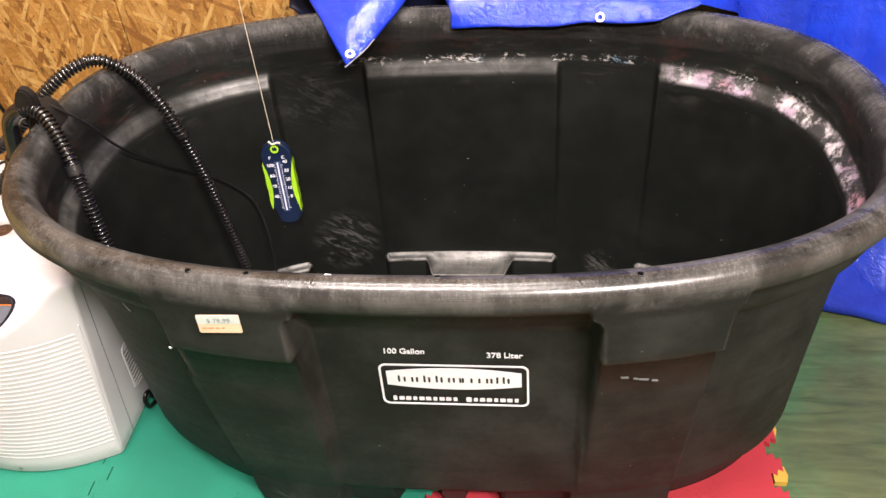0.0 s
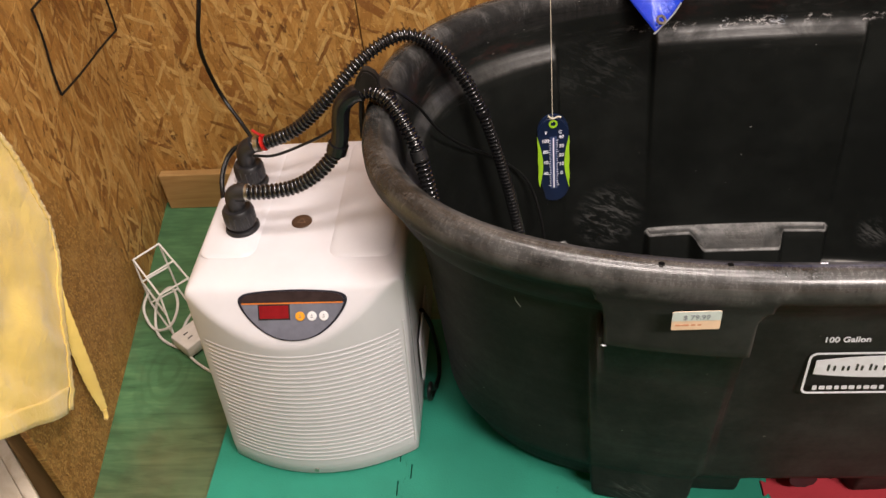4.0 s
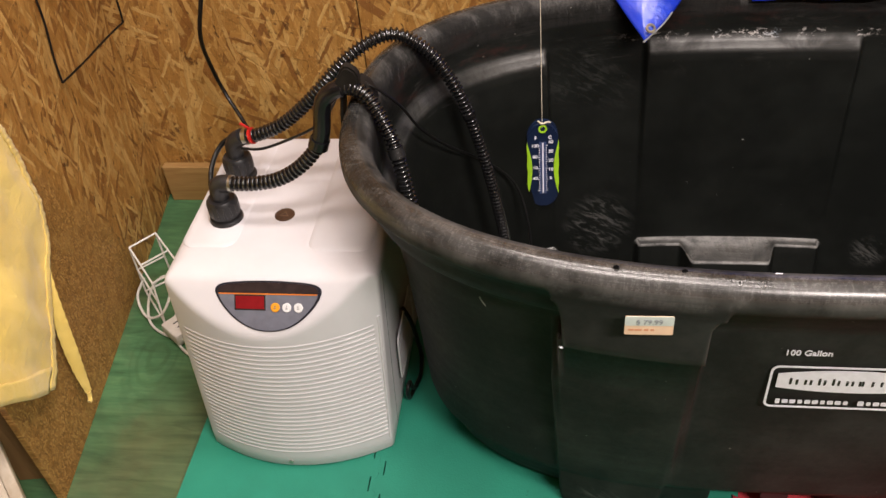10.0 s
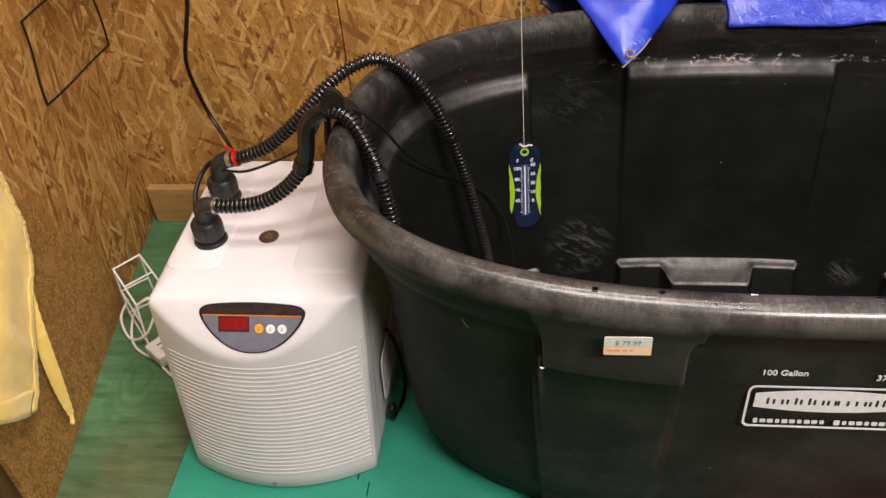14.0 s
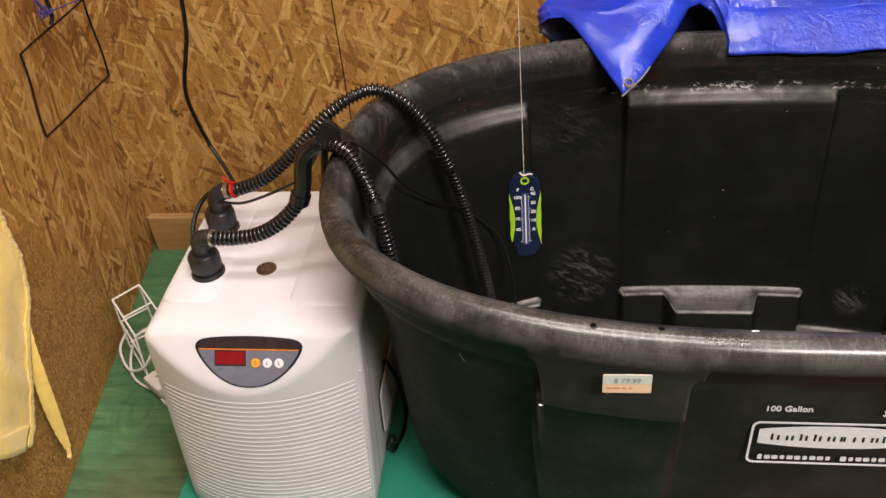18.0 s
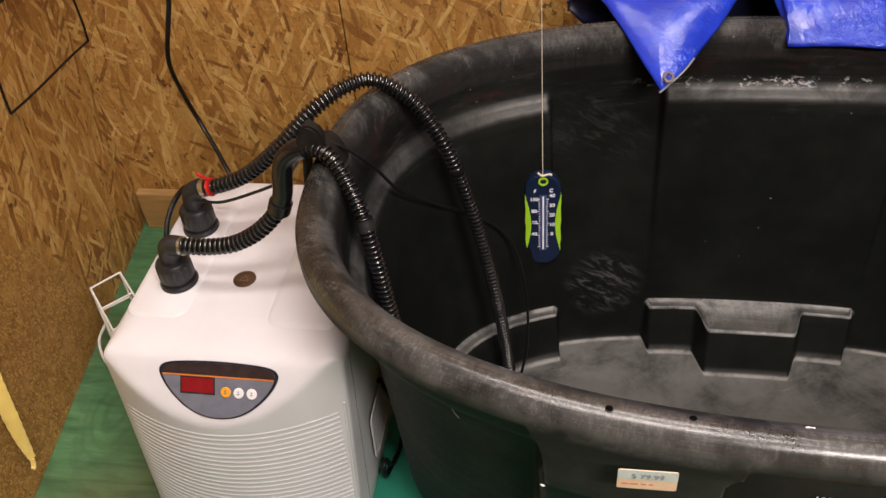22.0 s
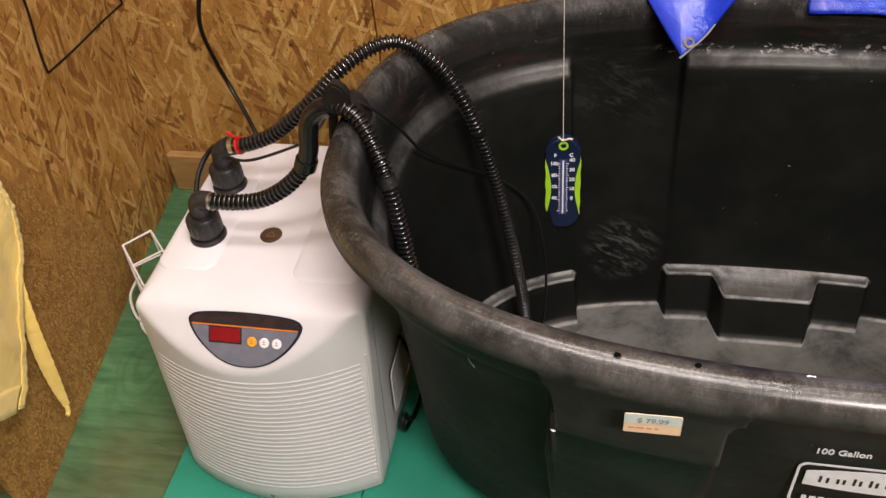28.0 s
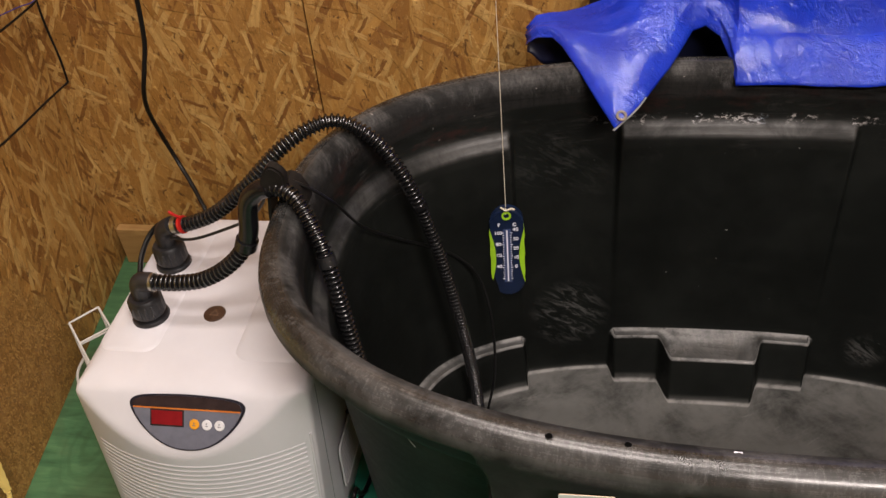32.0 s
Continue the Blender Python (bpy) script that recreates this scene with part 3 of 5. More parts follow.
CASE = white_case()
PINE = bare_wood("pine", (0.26, 0.145, 0.048), (0.43, 0.265, 0.10))
STUD = bare_wood("old_stud", (0.14, 0.075, 0.03), (0.27, 0.155, 0.065), stretch=(9, 9, 1))
WHITEWASH = bare_wood("whitewashed_board", (0.36, 0.29, 0.20), (0.58, 0.52, 0.43), (0, 0, 45), (3, 5, 5))
RUBBER = plain("black_rubber", (0.014, 0.014, 0.014), 0.38, vary=0.3, spec=0.5)
HOOK = plain("dull_black_hook", (0.010, 0.0085, 0.007), 0.65, vary=0.3, spec=0.2)
SLEEVE = plain("shiny_black_sleeve", (0.007, 0.007, 0.0085), 0.2, vary=0.3, spec=0.5, bump=0.02)
GLOSS_BLACK = plain("ribbed_black_hose", (0.006, 0.006, 0.0065), 0.25, vary=0.3, spec=0.9, bump=0.02)
FITTING = plain("black_fitting_plastic", (0.014, 0.014, 0.016), 0.42, vary=0.25)
CORD = plain("black_cord", (0.006, 0.006, 0.006), 0.34, vary=0.2, bump=0, spec=0.3)
WHITE_CORD = plain("white_cord", (0.62, 0.60, 0.56), 0.45, vary=0.06, bump=0)
WIRE = plain("white_coated_wire", (0.72, 0.71, 0.68), 0.4, vary=0.05, bump=0)
STRING = plain("cotton_string", (0.62, 0.56, 0.44), 0.85, bump=0.2, scale=400)
NAVY = plain("navy_plastic", (0.008, 0.016, 0.045), 0.3, vary=0.15, scale=30)
LIME = plain("lime_rubber", (0.33, 0.60, 0.02), 0.5, vary=0.1, scale=40)
WHITE_INK = plain("white_ink", (0.80, 0.80, 0.89), 0.5, vary=0.05, scale=90, bump=0)
VOID = plain("bore_black", (0.002, 0.002, 0.002), 0.9, bump=0, spec=0.05)
BLACK_INK = plain("black_ink", (0.015, 0.015, 0.015), 0.5, bump=0)
GREY_FACE = plain("grey_panel_film", (0.13, 0.135, 0.17), 0.35, vary=0.1, bump=0)
DARK_FACE = plain("dark_panel_film", (0.030, 0.020, 0.020), 0.22, vary=0.2, bump=0)
FRAME_BLUE = plain("dark_blue_edge", (0.012, 0.012, 0.020), 0.35, bump=0)
ORANGE = plain("orange_film", (0.55, 0.16, 0.02), 0.4, bump=0)
ORANGE_BUTTON = plain("orange_button", (0.70, 0.30, 0.02), 0.4, vary=0.05, bump=0)
WHITE_BUTTON = plain("white_button", (0.66, 0.66, 0.68), 0.4, vary=0.05, bump=0)
LED_RED = plain("red_display_window", (0.19, 0.010, 0.013), 0.12, vary=0.1, bump=0)
BADGE = plain("brown_badge", (0.065, 0.035, 0.022), 0.3, vary=0.3, scale=200, bump=0.1)
BADGE_LINE = plain("badge_print", (0.14, 0.09, 0.06), 0.4, bump=0)
RED_TIE = plain("red_tie_plastic", (0.42, 0.012, 0.010), 0.4, bump=0)
GROMMET = plain("dull_brass", (0.34, 0.29, 0.22), 0.3, metal=1.0, vary=0.2)
STEEL = plain("zinc_steel", (0.52, 0.50, 0.46), 0.32, metal=1.0, vary=0.1)
LABEL_BLUE = plain("pale_blue_paper", (0.50, 0.56, 0.54), 0.6, vary=0.05)
LABEL_ORANGE = plain("pale_orange_paper", (0.70, 0.50, 0.35), 0.6, vary=0.05)
SHADE_GREY = plain("grey_print", (0.16, 0.17, 0.18), 0.6, bump=0)
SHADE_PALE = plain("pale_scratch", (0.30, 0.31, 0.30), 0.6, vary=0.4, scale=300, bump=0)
PRICE_GREY = plain("faded_grey_print", (0.24, 0.26, 0.28), 0.6, vary=0.4, scale=500, bump=0)
RED_PRINT = plain("red_print", (0.58, 0.26, 0.15), 0.6, bump=0)
CASE_GREY = plain("case_side", (0.42, 0.41, 0.39), 0.45, vary=0.06)
CEIL = plain("white_ceiling_board", (0.72, 0.70, 0.66), 0.8, vary=0.04, scale=4)
TUBE_GLASS = Mat("lit_tube", 0.4, color=(0.9, 0.9, 0.9))
TUBE_GLASS.set(TUBE_GLASS.bsdf, "Emission Color", (1.0, 0.875, 0.82, 1))
TUBE_GLASS.set(TUBE_GLASS.bsdf, "Emission Strength", 6.0)
TUBE_GLASS = TUBE_GLASS.mat
LAMP_WHITE = plain("white_enamel", (0.78, 0.77, 0.74), 0.35, vary=0.04)

# ---- the room ----
WALL_Y, CORNER = 0.585, Vector((-1.335, 0.585, 0.0))
ROOM_H = 2.60


def slab(name, label, sx, sy, sz, at, mat):
    return tagged(part(name, box_bm(sx, sy, sz), mat, None, smooth=False, m=pose(*at)), label, "wall" if "wall" in name else name, kind="structure")


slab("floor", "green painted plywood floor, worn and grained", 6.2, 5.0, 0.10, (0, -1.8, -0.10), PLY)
slab("ceiling", "plain white ceiling boards", 6.2, 5.0, 0.08, (0, -1.8, ROOM_H), CEIL)
slab("wall_east", "plain strand board wall", 0.1, 5.0, ROOM_H, (3.05, -1.8, 0), OSB)
slab("wall_south", "plain strand board wall", 6.0, 0.1, ROOM_H, (0, -4.15, 0), OSB)
slab("wall_west_far", "plain strand board wall beyond the partition", 0.1, 5.0, ROOM_H, (-3.05, -1.8, 0), OSB)
north = slab("wall_north", "strand board wall with a vertical sheet joint", 6.0, 0.1, ROOM_H, (0, WALL_Y + 0.064, 0), STUD)
for x0, x1, lift in ((-3.0, -1.99, 0.3), (-1.987, -0.768, 0.0), (-0.765, 0.453, 0.7), (0.456, 3.0, 1.3)):
    bm = box_bm(x1 - x0, 0.012, ROOM_H, 0.001, 1)
    part("panel", bm, OSB, north, smooth=False, m=pose((x0 + x1) / 2, WALL_Y + 0.007 - (WALL_Y + 0.064), 0.0))

# partition on the left: one sheet on studs, ending in a free edge
WEST_TURN = math.degrees(math.atan2(-0.990, 0.1398))
SHEET = 0.902


west = tagged(new("wall_west"), "strand board partition with a free sheet edge", "wall", kind="structure")
west.matrix_world = pose(CORNER.x, CORNER.y, 0, 0, 0, WEST_TURN)
part("panel", box_bm(SHEET, 0.012, 2.44, 0.001, 1, (SHEET / 2, -0.006, 0.0)), OSB_WEST, west, smooth=False)
for s in (0.02, 0.42, SHEET - 0.09):
    part("stud", box_bm(0.04, 0.089, 2.44, 0.002, 1, (s + 0.02, -0.058, 0.0)), STUD, west, smooth=False)
board = part("baseboard", box_bm(0.95, 0.022, 0.104, 0.002, 1), PINE, None, smooth=False, m=pose(-1.318 + 0.475, WALL_Y - 0.014, 0.0))
tagged(board, "bare pine board along the wall foot", "baseboard", kind="structure")

# ---- ceiling lights ----


def ceiling_light(x, y):
    ob = thing("ceiling_light", "white twin tube ceiling light, switched on", "ceiling light", (x, y, LIGHT_Z), group="ceiling lights")
    part("housing", box_bm(1.26, 0.24, 0.05, 0.008, 2, (0, 0, 0.05)), LAMP_WHITE, ob)
    for off in (-0.08, 0.08):
        bm = sweep([Vector((-0.6, off, 0.03)), Vector((0.6, off, 0.03))], 0.014, 12)
        part("tube", bm, TUBE_GLASS, ob)
    return ob


for fx, fy in ((-0.30, -0.02), (-0.30, -0.85), (0.95, -1.9)):
    ceiling_light(fx, fy)

# ---- foam mats ----


def toothed(x, y0, y1, side):
    """Points up a jigsaw edge near x: open slits at the ends of the teeth, tight along their flanks."""
    pts, y, n, tight = [], y0 + 0.03, 0, math.copysign(0.0002, side)
    pts.append((x + tight, y0))
    while y < y1 - 0.05:
        d = 0.011 if n % 2 == 0 else -0.011
        pts += [(x + d * 0.15 + tight, y), (x + d + tight, y - 0.005), (x + d + side, y - 0.003), (x + d + side, y + 0.024), (x + d + tight, y + 0.026), (x + d * 0.15 + tight, y + 0.021)]
        y, n = y + 0.034, n + 1
    pts.append((x + tight, y1))
    return pts


MAT_Y0, MAT_Y1 = -0.46, 0.15


def foam_mat(label, mat, left, right):
    ob = thing("foam_mat", label, "foam mat", (0, 0, 0), group="interlocking foam mats")
    lo = left if isinstance(left, list) else [(left, MAT_Y0), (left, MAT_Y1)]
    hi = right if isinstance(right, list) else [(right, MAT_Y0), (right, MAT_Y1)]
    part("tile", prism(lo[::-1] + hi, 0.0, 0.012), mat, ob, smooth=False)
    return ob


GAP = 0.0013
foam_mat("green foam floor mat, cut narrow", GREEN, -1.0, toothed(-0.650, MAT_Y0, MAT_Y1, -GAP))
foam_mat("green foam floor mat with jigsaw edges", GREEN, toothed(-0.650, MAT_Y0, MAT_Y1, GAP), toothed(-0.035, MAT_Y0, MAT_Y1, -GAP))
red = foam_mat("red foam floor mat with jigsaw edges", RED, toothed(-0.035, MAT_Y0, MAT_Y1, GAP), toothed(0.562, MAT_Y0, MAT_Y1, -GAP))
for k, y in enumerate(np.arange(MAT_Y0 + 0.08, MAT_Y1 - 0.06, 0.10)):
    part("edge_piece", prism([(0.5535, y - 0.004), (0.574, y - 0.004), (0.578, y + 0.010), (0.574, y + 0.028), (0.5535, y + 0.028)], 0.0005, 0.0115), YELLOW_FOAM, red, "yellow edging", smooth=False)

# ---- the stock tank ----
TX, TA, TB, TN, TY = 0.006, 0.643, 0.383, 2.55, 0.017
NRING = 1200


def crest(k, count=NRING):
    a = 2 * math.pi * k / count
    c, s = math.cos(a), math.sin(a)
    x = TA * math.copysign(abs(c) ** (2 / TN), c)
    y0 = TB * math.copysign(abs(s) ** (2 / TN), s)
    return x + TX, y0 + TY


def even_crest():
    """Crest points evenly spaced along the rim, each with its outward normal."""
    fine = [crest(k, 6000) for k in range(6000)]
    fine.append(fine[0])
    run = [0.0]
    for p, q in zip(fine, fine[1:]):
        run.append(run[-1] + math.hypot(q[0] - p[0], q[1] - p[1]))
    goal = np.linspace(0, run[-1], NRING + 1)[:-1]
    out = []
    for x, y in zip(np.interp(goal, run, [p[0] for p in fine]), np.interp(goal, run, [p[1] for p in fine])):
        u, v = (x - TX) / TA, (y - TY) / TB
        gx, gy = math.copysign(abs(u) ** (TN - 1), u) / TA, math.copysign(abs(v) ** (TN - 1), v) / TB
        g = math.hypot(gx, gy)
        out.append((float(x), float(y), gx / g, gy / g))
    return out


RING = even_crest()
# Each level: height and inset for a panel, a leg column and an end section, then the tab's extra inset.
INNER = [
    ((0.6295, 0.008), (0.6295, 0.008), 0), ((0.624, 0.017), (0.624, 0.017), 0), ((0.614, 0.023), (0.614, 0.023), 0), ((0.600, 0.026), (0.600, 0.026), 0),
    ((0.575, 0.028), (0.575, 0.028), 0), ((0.550, 0.030), (0.550, 0.030), 0), ((0.538, 0.033), (0.538, 0.031), 0), ((0.532, 0.0395), (0.532, 0.0318), 0),
    ((0.5275, 0.0410), (0.5275, 0.0322), 0), ((0.520, 0.0475), (0.520, 0.033), 0), ((0.510, 0.0515), (0.510, 0.034), 0), ((0.495, 0.053), (0.495, 0.036), 0), ((0.40, 0.056), (0.40, 0.042), 0),
    ((0.25, 0.063), (0.25, 0.056), 0), ((0.130, 0.070), (0.125, 0.0724), 0), ((0.120, 0.0712), (0.113, 0.0740), 0), ((0.1168, 0.0728), (0.108, 0.0746), 0.0),
    ((0.1160, 0.0885), (0.106, 0.0748), 0.054), ((0.1142, 0.0915), (0.103, 0.0752), 0.056), ((0.1105, 0.0925), (0.095, 0.0763), 0.056), ((0.060, 0.110), (0.060, 0.0808), 0.053),
    ((0.0300, 0.1200), (0.0300, 0.0842), 0.050), ((0.0262, 0.1228), (0.0262, 0.0868), 0.050), ((0.0250, 0.1280), (0.0250, 0.0920), 0.049), ((0.025, 0.20), (0.025, 0.20), 0.0),
]
OUTER = [
    ((0.6295, -0.008), (0.6295, -0.008), (0.6295, -0.008), 0), ((0.623, -0.017), (0.623, -0.017), (0.623, -0.017), 0), ((0.612, -0.023), (0.612, -0.023), (0.612, -0.023), 0),
    ((0.600, -0.023), (0.600, -0.023), (0.600, -0.023), 0), ((0.590, -0.018), (0.590, -0.0220), (0.590, -0.018), 0), ((0.584, -0.012), (0.584, -0.0212), (0.584, -0.010), 0),
    ((0.577, 0.002), (0.575, -0.0205), (0.575, -0.004), 0), ((0.571, 0.010), (0.565, -0.0200), (0.565, 0.000), 0), ((0.558, 0.018), (0.545, -0.0192), (0.545, 0.004), 0),
    ((0.540, 0.025), (0.530, -0.0188), (0.530, 0.010), 0), ((0.520, 0.038), (0.510, -0.0180), (0.516, 0.028), 0), ((0.500, 0.046), (0.4985, -0.0172), (0.503, 0.034), 0),
    ((0.495, 0.0465), (0.4955, -0.0150), (0.496, 0.035), 0), ((0.490, 0.047), (0.4925, -0.0015), (0.490, 0.036), 0), ((0.40, 0.050), (0.40, 0.012), (0.40, 0.046), 0), ((0.25, 0.058), (0.25, 0.036), (0.25, 0.056), 0),
    ((0.132, 0.062), (0.132, 0.057), (0.125, 0.063), 0), ((0.121, 0.065), (0.121, 0.060), (0.110, 0.066), 0), ((0.112, 0.070), (0.116, 0.062), (0.100, 0.072), 0.022),
    ((0.110, 0.080), (0.113, 0.063), (0.096, 0.077), 0.048), ((0.104, 0.087), (0.107, 0.064), (0.088, 0.080), 0.052), ((0.060, 0.096), (0.060, 0.065), (0.060, 0.088), 0.044),
    ((0.032, 0.102), (0.032, 0.068), (0.032, 0.098), 0.043), ((0.018, 0.108), (0.018, 0.071), (0.018, 0.110), 0.042), ((0.0125, 0.120), (0.0125, 0.080), (0.0125, 0.124), 0.04), ((0.0125, 0.20), (0.0125, 0.20), (0.0125, 0.20), 0.0),
]


def finer(levels, low, high, times):
    """More levels between two heights, evenly between the given ones."""
    out = [levels[0]]
    for a, b in zip(levels, levels[1:]):
        n = times if low < b[0][0] and a[0][0] < high else 1
        for k in range(1, n + 1):
            t = k / n
            out.append(tuple((p[0] + (q[0] - p[0]) * t, p[1] + (q[1] - p[1]) * t) if isinstance(p, tuple) else p + (q - p) * t for p, q in zip(a, b)))
    return out


OUTER = finer(finer(OUTER, 0.535, 0.592, 4), 0.0, 0.058, 3)


def column_weight(x, y, z, inside=False):
    rise = smooth01(z / 0.5)
    if y > 0:
        inner, outer = (0.189, 0.374) if inside else (0.178, 0.386)
    else:
        inner, outer = (0.204 + 0.023 * rise, 0.383) if x > 0 else (0.180 - 0.022 * rise, 0.352 - 0.020 * smooth01((z - 0.484) / 0.012))
        if inside:
            inner, outer = inner + 0.010, outer - 0.010
        else:
            k = min(1.0, max(0.0, (z - 0.560) / 0.018))
            inner -= 0.014 * (1 - math.sqrt(1 - k * k))
            k = min(1.0, max(0.0, (z - 0.548) / 0.030))
            outer += 0.012 * (1 - math.sqrt(1 - k * k))
            k = min(1.0, max(0.0, (0.052 - z) / 0.040))
            foot = 0.020 * (1 - math.sqrt(1 - k * k))
            inner, outer = inner + foot, outer - foot
    a, soft = abs(x), 0.006 if y > 0 else 0.0042
    return smooth01((a - inner + soft) / (2 * soft)) * smooth01((outer - a + soft) / (2 * soft))


def tank_shell():
    bm = bmesh.new()
    uv = bm.loops.layers.uv.new("along")

    def ring(spec):
        out = []
        for x, y, nx, ny in RING:
            if len(spec) == 3:
                (zp, dp), (zc, dc), tab = spec
                ze, de = zp, dp
            else:
                (zp, dp), (zc, dc), (ze, de), tab = spec
            w = column_weight(x, y, zp, len(spec) == 3)
            mid = smooth01((0.26 - abs(x)) / 0.02)
            t = smooth01((0.099 - abs(x)) / 0.024)
            d = (dp + tab * t) * mid + de * (1 - mid)
            z = zp * mid + ze * (1 - mid)
            if len(spec) == 4 and y > 0 and zp > 0.45:
                d, z = de, ze
            if y > 0:
                lean = 0.026 * smooth01((0.52 - zp) / 0.42) * smooth01(y / 0.15)
                d, dc = d + lean, dc + lean
            d, z = d * (1 - w) + dc * w, z * (1 - w) + zc * w
            out.append(bm.verts.new((x - nx * d, y - ny * d, z)))
        return out

    top = [bm.verts.new((x, y, 0.631)) for x, y, _, _ in RING]
    for levels in (INNER, OUTER):
        rings = [top] + [ring(s) for s in levels]
        last = rings[-1]
        for f in (0.5,):
            rings.append([bm.verts.new((v.co.x * f, v.co.y * f, v.co.z)) for v in last])
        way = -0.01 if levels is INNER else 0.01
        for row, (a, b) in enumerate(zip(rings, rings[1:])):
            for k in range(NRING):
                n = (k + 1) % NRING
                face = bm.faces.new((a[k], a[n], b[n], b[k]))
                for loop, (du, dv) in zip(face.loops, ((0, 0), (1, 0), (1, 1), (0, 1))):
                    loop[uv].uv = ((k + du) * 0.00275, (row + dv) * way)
        bm.faces.new(rings[-1])
    return bm


tank = thing("stock_tank", "scuffed black plastic stock tank standing on foam mats", "stock tank")
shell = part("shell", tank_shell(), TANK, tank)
shell.data.set_sharp_from_angle(angle=radians(85))
WORN = plain("rubbed_black_plastic", (0.05, 0.048, 0.045), 0.5, vary=0.3, scale=300)
for x, y in ((-0.273, -0.351), (-0.198, -0.355), (0.036, -0.357), (0.27, -0.352)):
    cx, cy, nx, ny = min(RING, key=lambda p: math.hypot(p[0] - x, p[1] - y) if p[1] < 0 else 9)
    inset = max(0.0, y - cy)
    z = float(np.interp(inset, (0.0, 0.008, 0.017, 0.023), (0.631, 0.6295, 0.624, 0.614)))
    slope = float(np.interp(inset, (0.0, 0.004, 0.0125, 0.02), (0.0, 10.0, 31.0, 55.0)))
    hole = part("rim_hole", lathe([(0.0, 0.0), (0.0036, 0.0), (0.0036, 0.0009), (0.0, 0.0009)], 14), VOID, shell, "dark drilled hole", m=pose(x, y, z - 0.0002, -slope, 0, 0))
    part("lip", lathe([(0.0035, 0.0004), (0.0037, 0.0010), (0.0039, 0.0009), (0.0041, 0.0), (0.0035, -0.001)], 16), WORN, hole, "rubbed lip")
part("scuff_mark", sweep(spline([(-0.101, -0.3545, 0.6290), (-0.097, -0.3540, 0.6288), (-0.093, -0.3546, 0.6290)], 0.002), lambda i: 0.0005 + 0.0004 * (i % 3 == 1), 6), WHITE_INK, shell, "white nick in the rim")
part("scuff_mark", sweep(spline([(-0.336, -0.3525, 0.4975), (-0.333, -0.3535, 0.4970), (-0.330, -0.3545, 0.4975)], 0.001), lambda i: 0.0004 + 0.0008 * (1 < i < 5), 6), WHITE_INK, shell, "white nick at the pad corner")
part("scuff_mark", sweep(spline([(-0.4420, -0.2572, 0.4870), (-0.4400, -0.2572, 0.4790), (-0.4360, -0.2582, 0.4730), (-0.4340, -0.2594, 0.4700)], 0.002), lambda i: 0.0005 + 0.0005 * (i % 4 == 2), 6), SHADE_PALE, shell, "pale scratch")
plug = part("drain_plug", lathe([(0.0, -0.03), (0.030, -0.03), (0.032, -0.02), (0.032, 0.0), (0.022, 0.002), (0.022, 0.03), (0.0, 0.03)], 10), FITTING, tank, "black threaded drain plug",
            smooth=False, m=pose(0.010, -0.232, 0.056, 90, 0, 0))

# printed on the middle panel
LOGO_Y = -0.3200


def printed(name, bm, mat, parent, x, z, y=LOGO_Y, lean=1.5, label=""):
    return part(name, bm, mat, parent, label, smooth=False, m=pose(x, y, z, 90 - lean, 0, 0))


def rounded(w, h, r, n=6):
    pts = []
    for cx, cy, a0 in ((w / 2 - r, h / 2 - r, 0), (-w / 2 + r, h / 2 - r, 90), (-w / 2 + r, -h / 2 + r, 180), (w / 2 - r, -h / 2 + r, 270)):
        pts += [(cx + r * math.cos(radians(a0 + 90 * k / n)), cy + r * math.sin(radians(a0 + 90 * k / n))) for k in range(n + 1)]
    return pts


def band(outline, inner, z0, z1):
    """A ring between two outlines with equal counts."""
    bm = bmesh.new()
    rows = [[bm.verts.new((x, y, z)) for x, y in line] for line, z in ((outline, z0), (outline, z1), (inner, z1), (inner, z0))]
    for a, b in zip(rows, rows[1:] + rows[:1]):
        for k in range(len(a)):
            n = (k + 1) % len(a)
            bm.faces.new((a[k], a[n], b[n], b[k]))
    return bm


printed("emblem_frame", band(rounded(0.206, 0.080, 0.010), rounded(0.200, 0.074, 0.008), 0, 0.0008), WHITE_INK, tank, 0.037, 0.3965, label="white printed emblem outline")
lens_shape = [(0.093 * u, 0.013 + 0.0075 * (1 - u * u)) for u in np.linspace(-1, 1, 15)] + [(0.093 * u, -0.013 - 0.0075 * (1 - u * u)) for u in np.linspace(1, -1, 15)]
shield = printed("emblem_field", prism([(float(a), float(b)) for a, b in lens_shape], 0, 0.0008), WHITE_INK, tank, 0.037, 0.4095, label="white printed emblem field")
for u, w, h in ((-0.072, 0.013, 0.012), (-0.054, 0.011, 0.009), (-0.037, 0.011, 0.0125), (-0.020, 0.011, 0.0125), (-0.003, 0.011, 0.009), (0.011, 0.006, 0.009), (0.030, 0.018, 0.009), (0.049, 0.010, 0.009), (0.060, 0.0035, 0.012), (0.072, 0.011, 0.0125)):
    for side in ((-1, 1) if w > 0.005 else (0,)):
        printed("emblem_mark", prism(rounded(0.0030, h if side < 1 else min(h, 0.0095), 0.0008, 2), 0, 0.0014), BLACK_INK, tank, 0.037 + u + side * w * 0.30, 0.403 + (h if side < 1 else min(h, 0.0095)) / 2)
for k in range(19):
    if k != 10:
        w = 0.0075 if k % 3 else 0.0055
        printed("emblem_mark", prism(rounded(w, 0.0085 if k in (0, 11) else 0.0065, 0.0012, 2), 0, 0.0009), WHITE_INK, tank, 0.037 - 0.0855 + 0.0095 * k, 0.3675)
part("inscription", words_mesh("100 Gallon", 0.0130, 0.0004, 0.0002), WHITE_INK, tank, "white printed words", smooth=False, m=pose(-0.027, LOGO_Y - 0.002, 0.4640, 88, 0, 0))
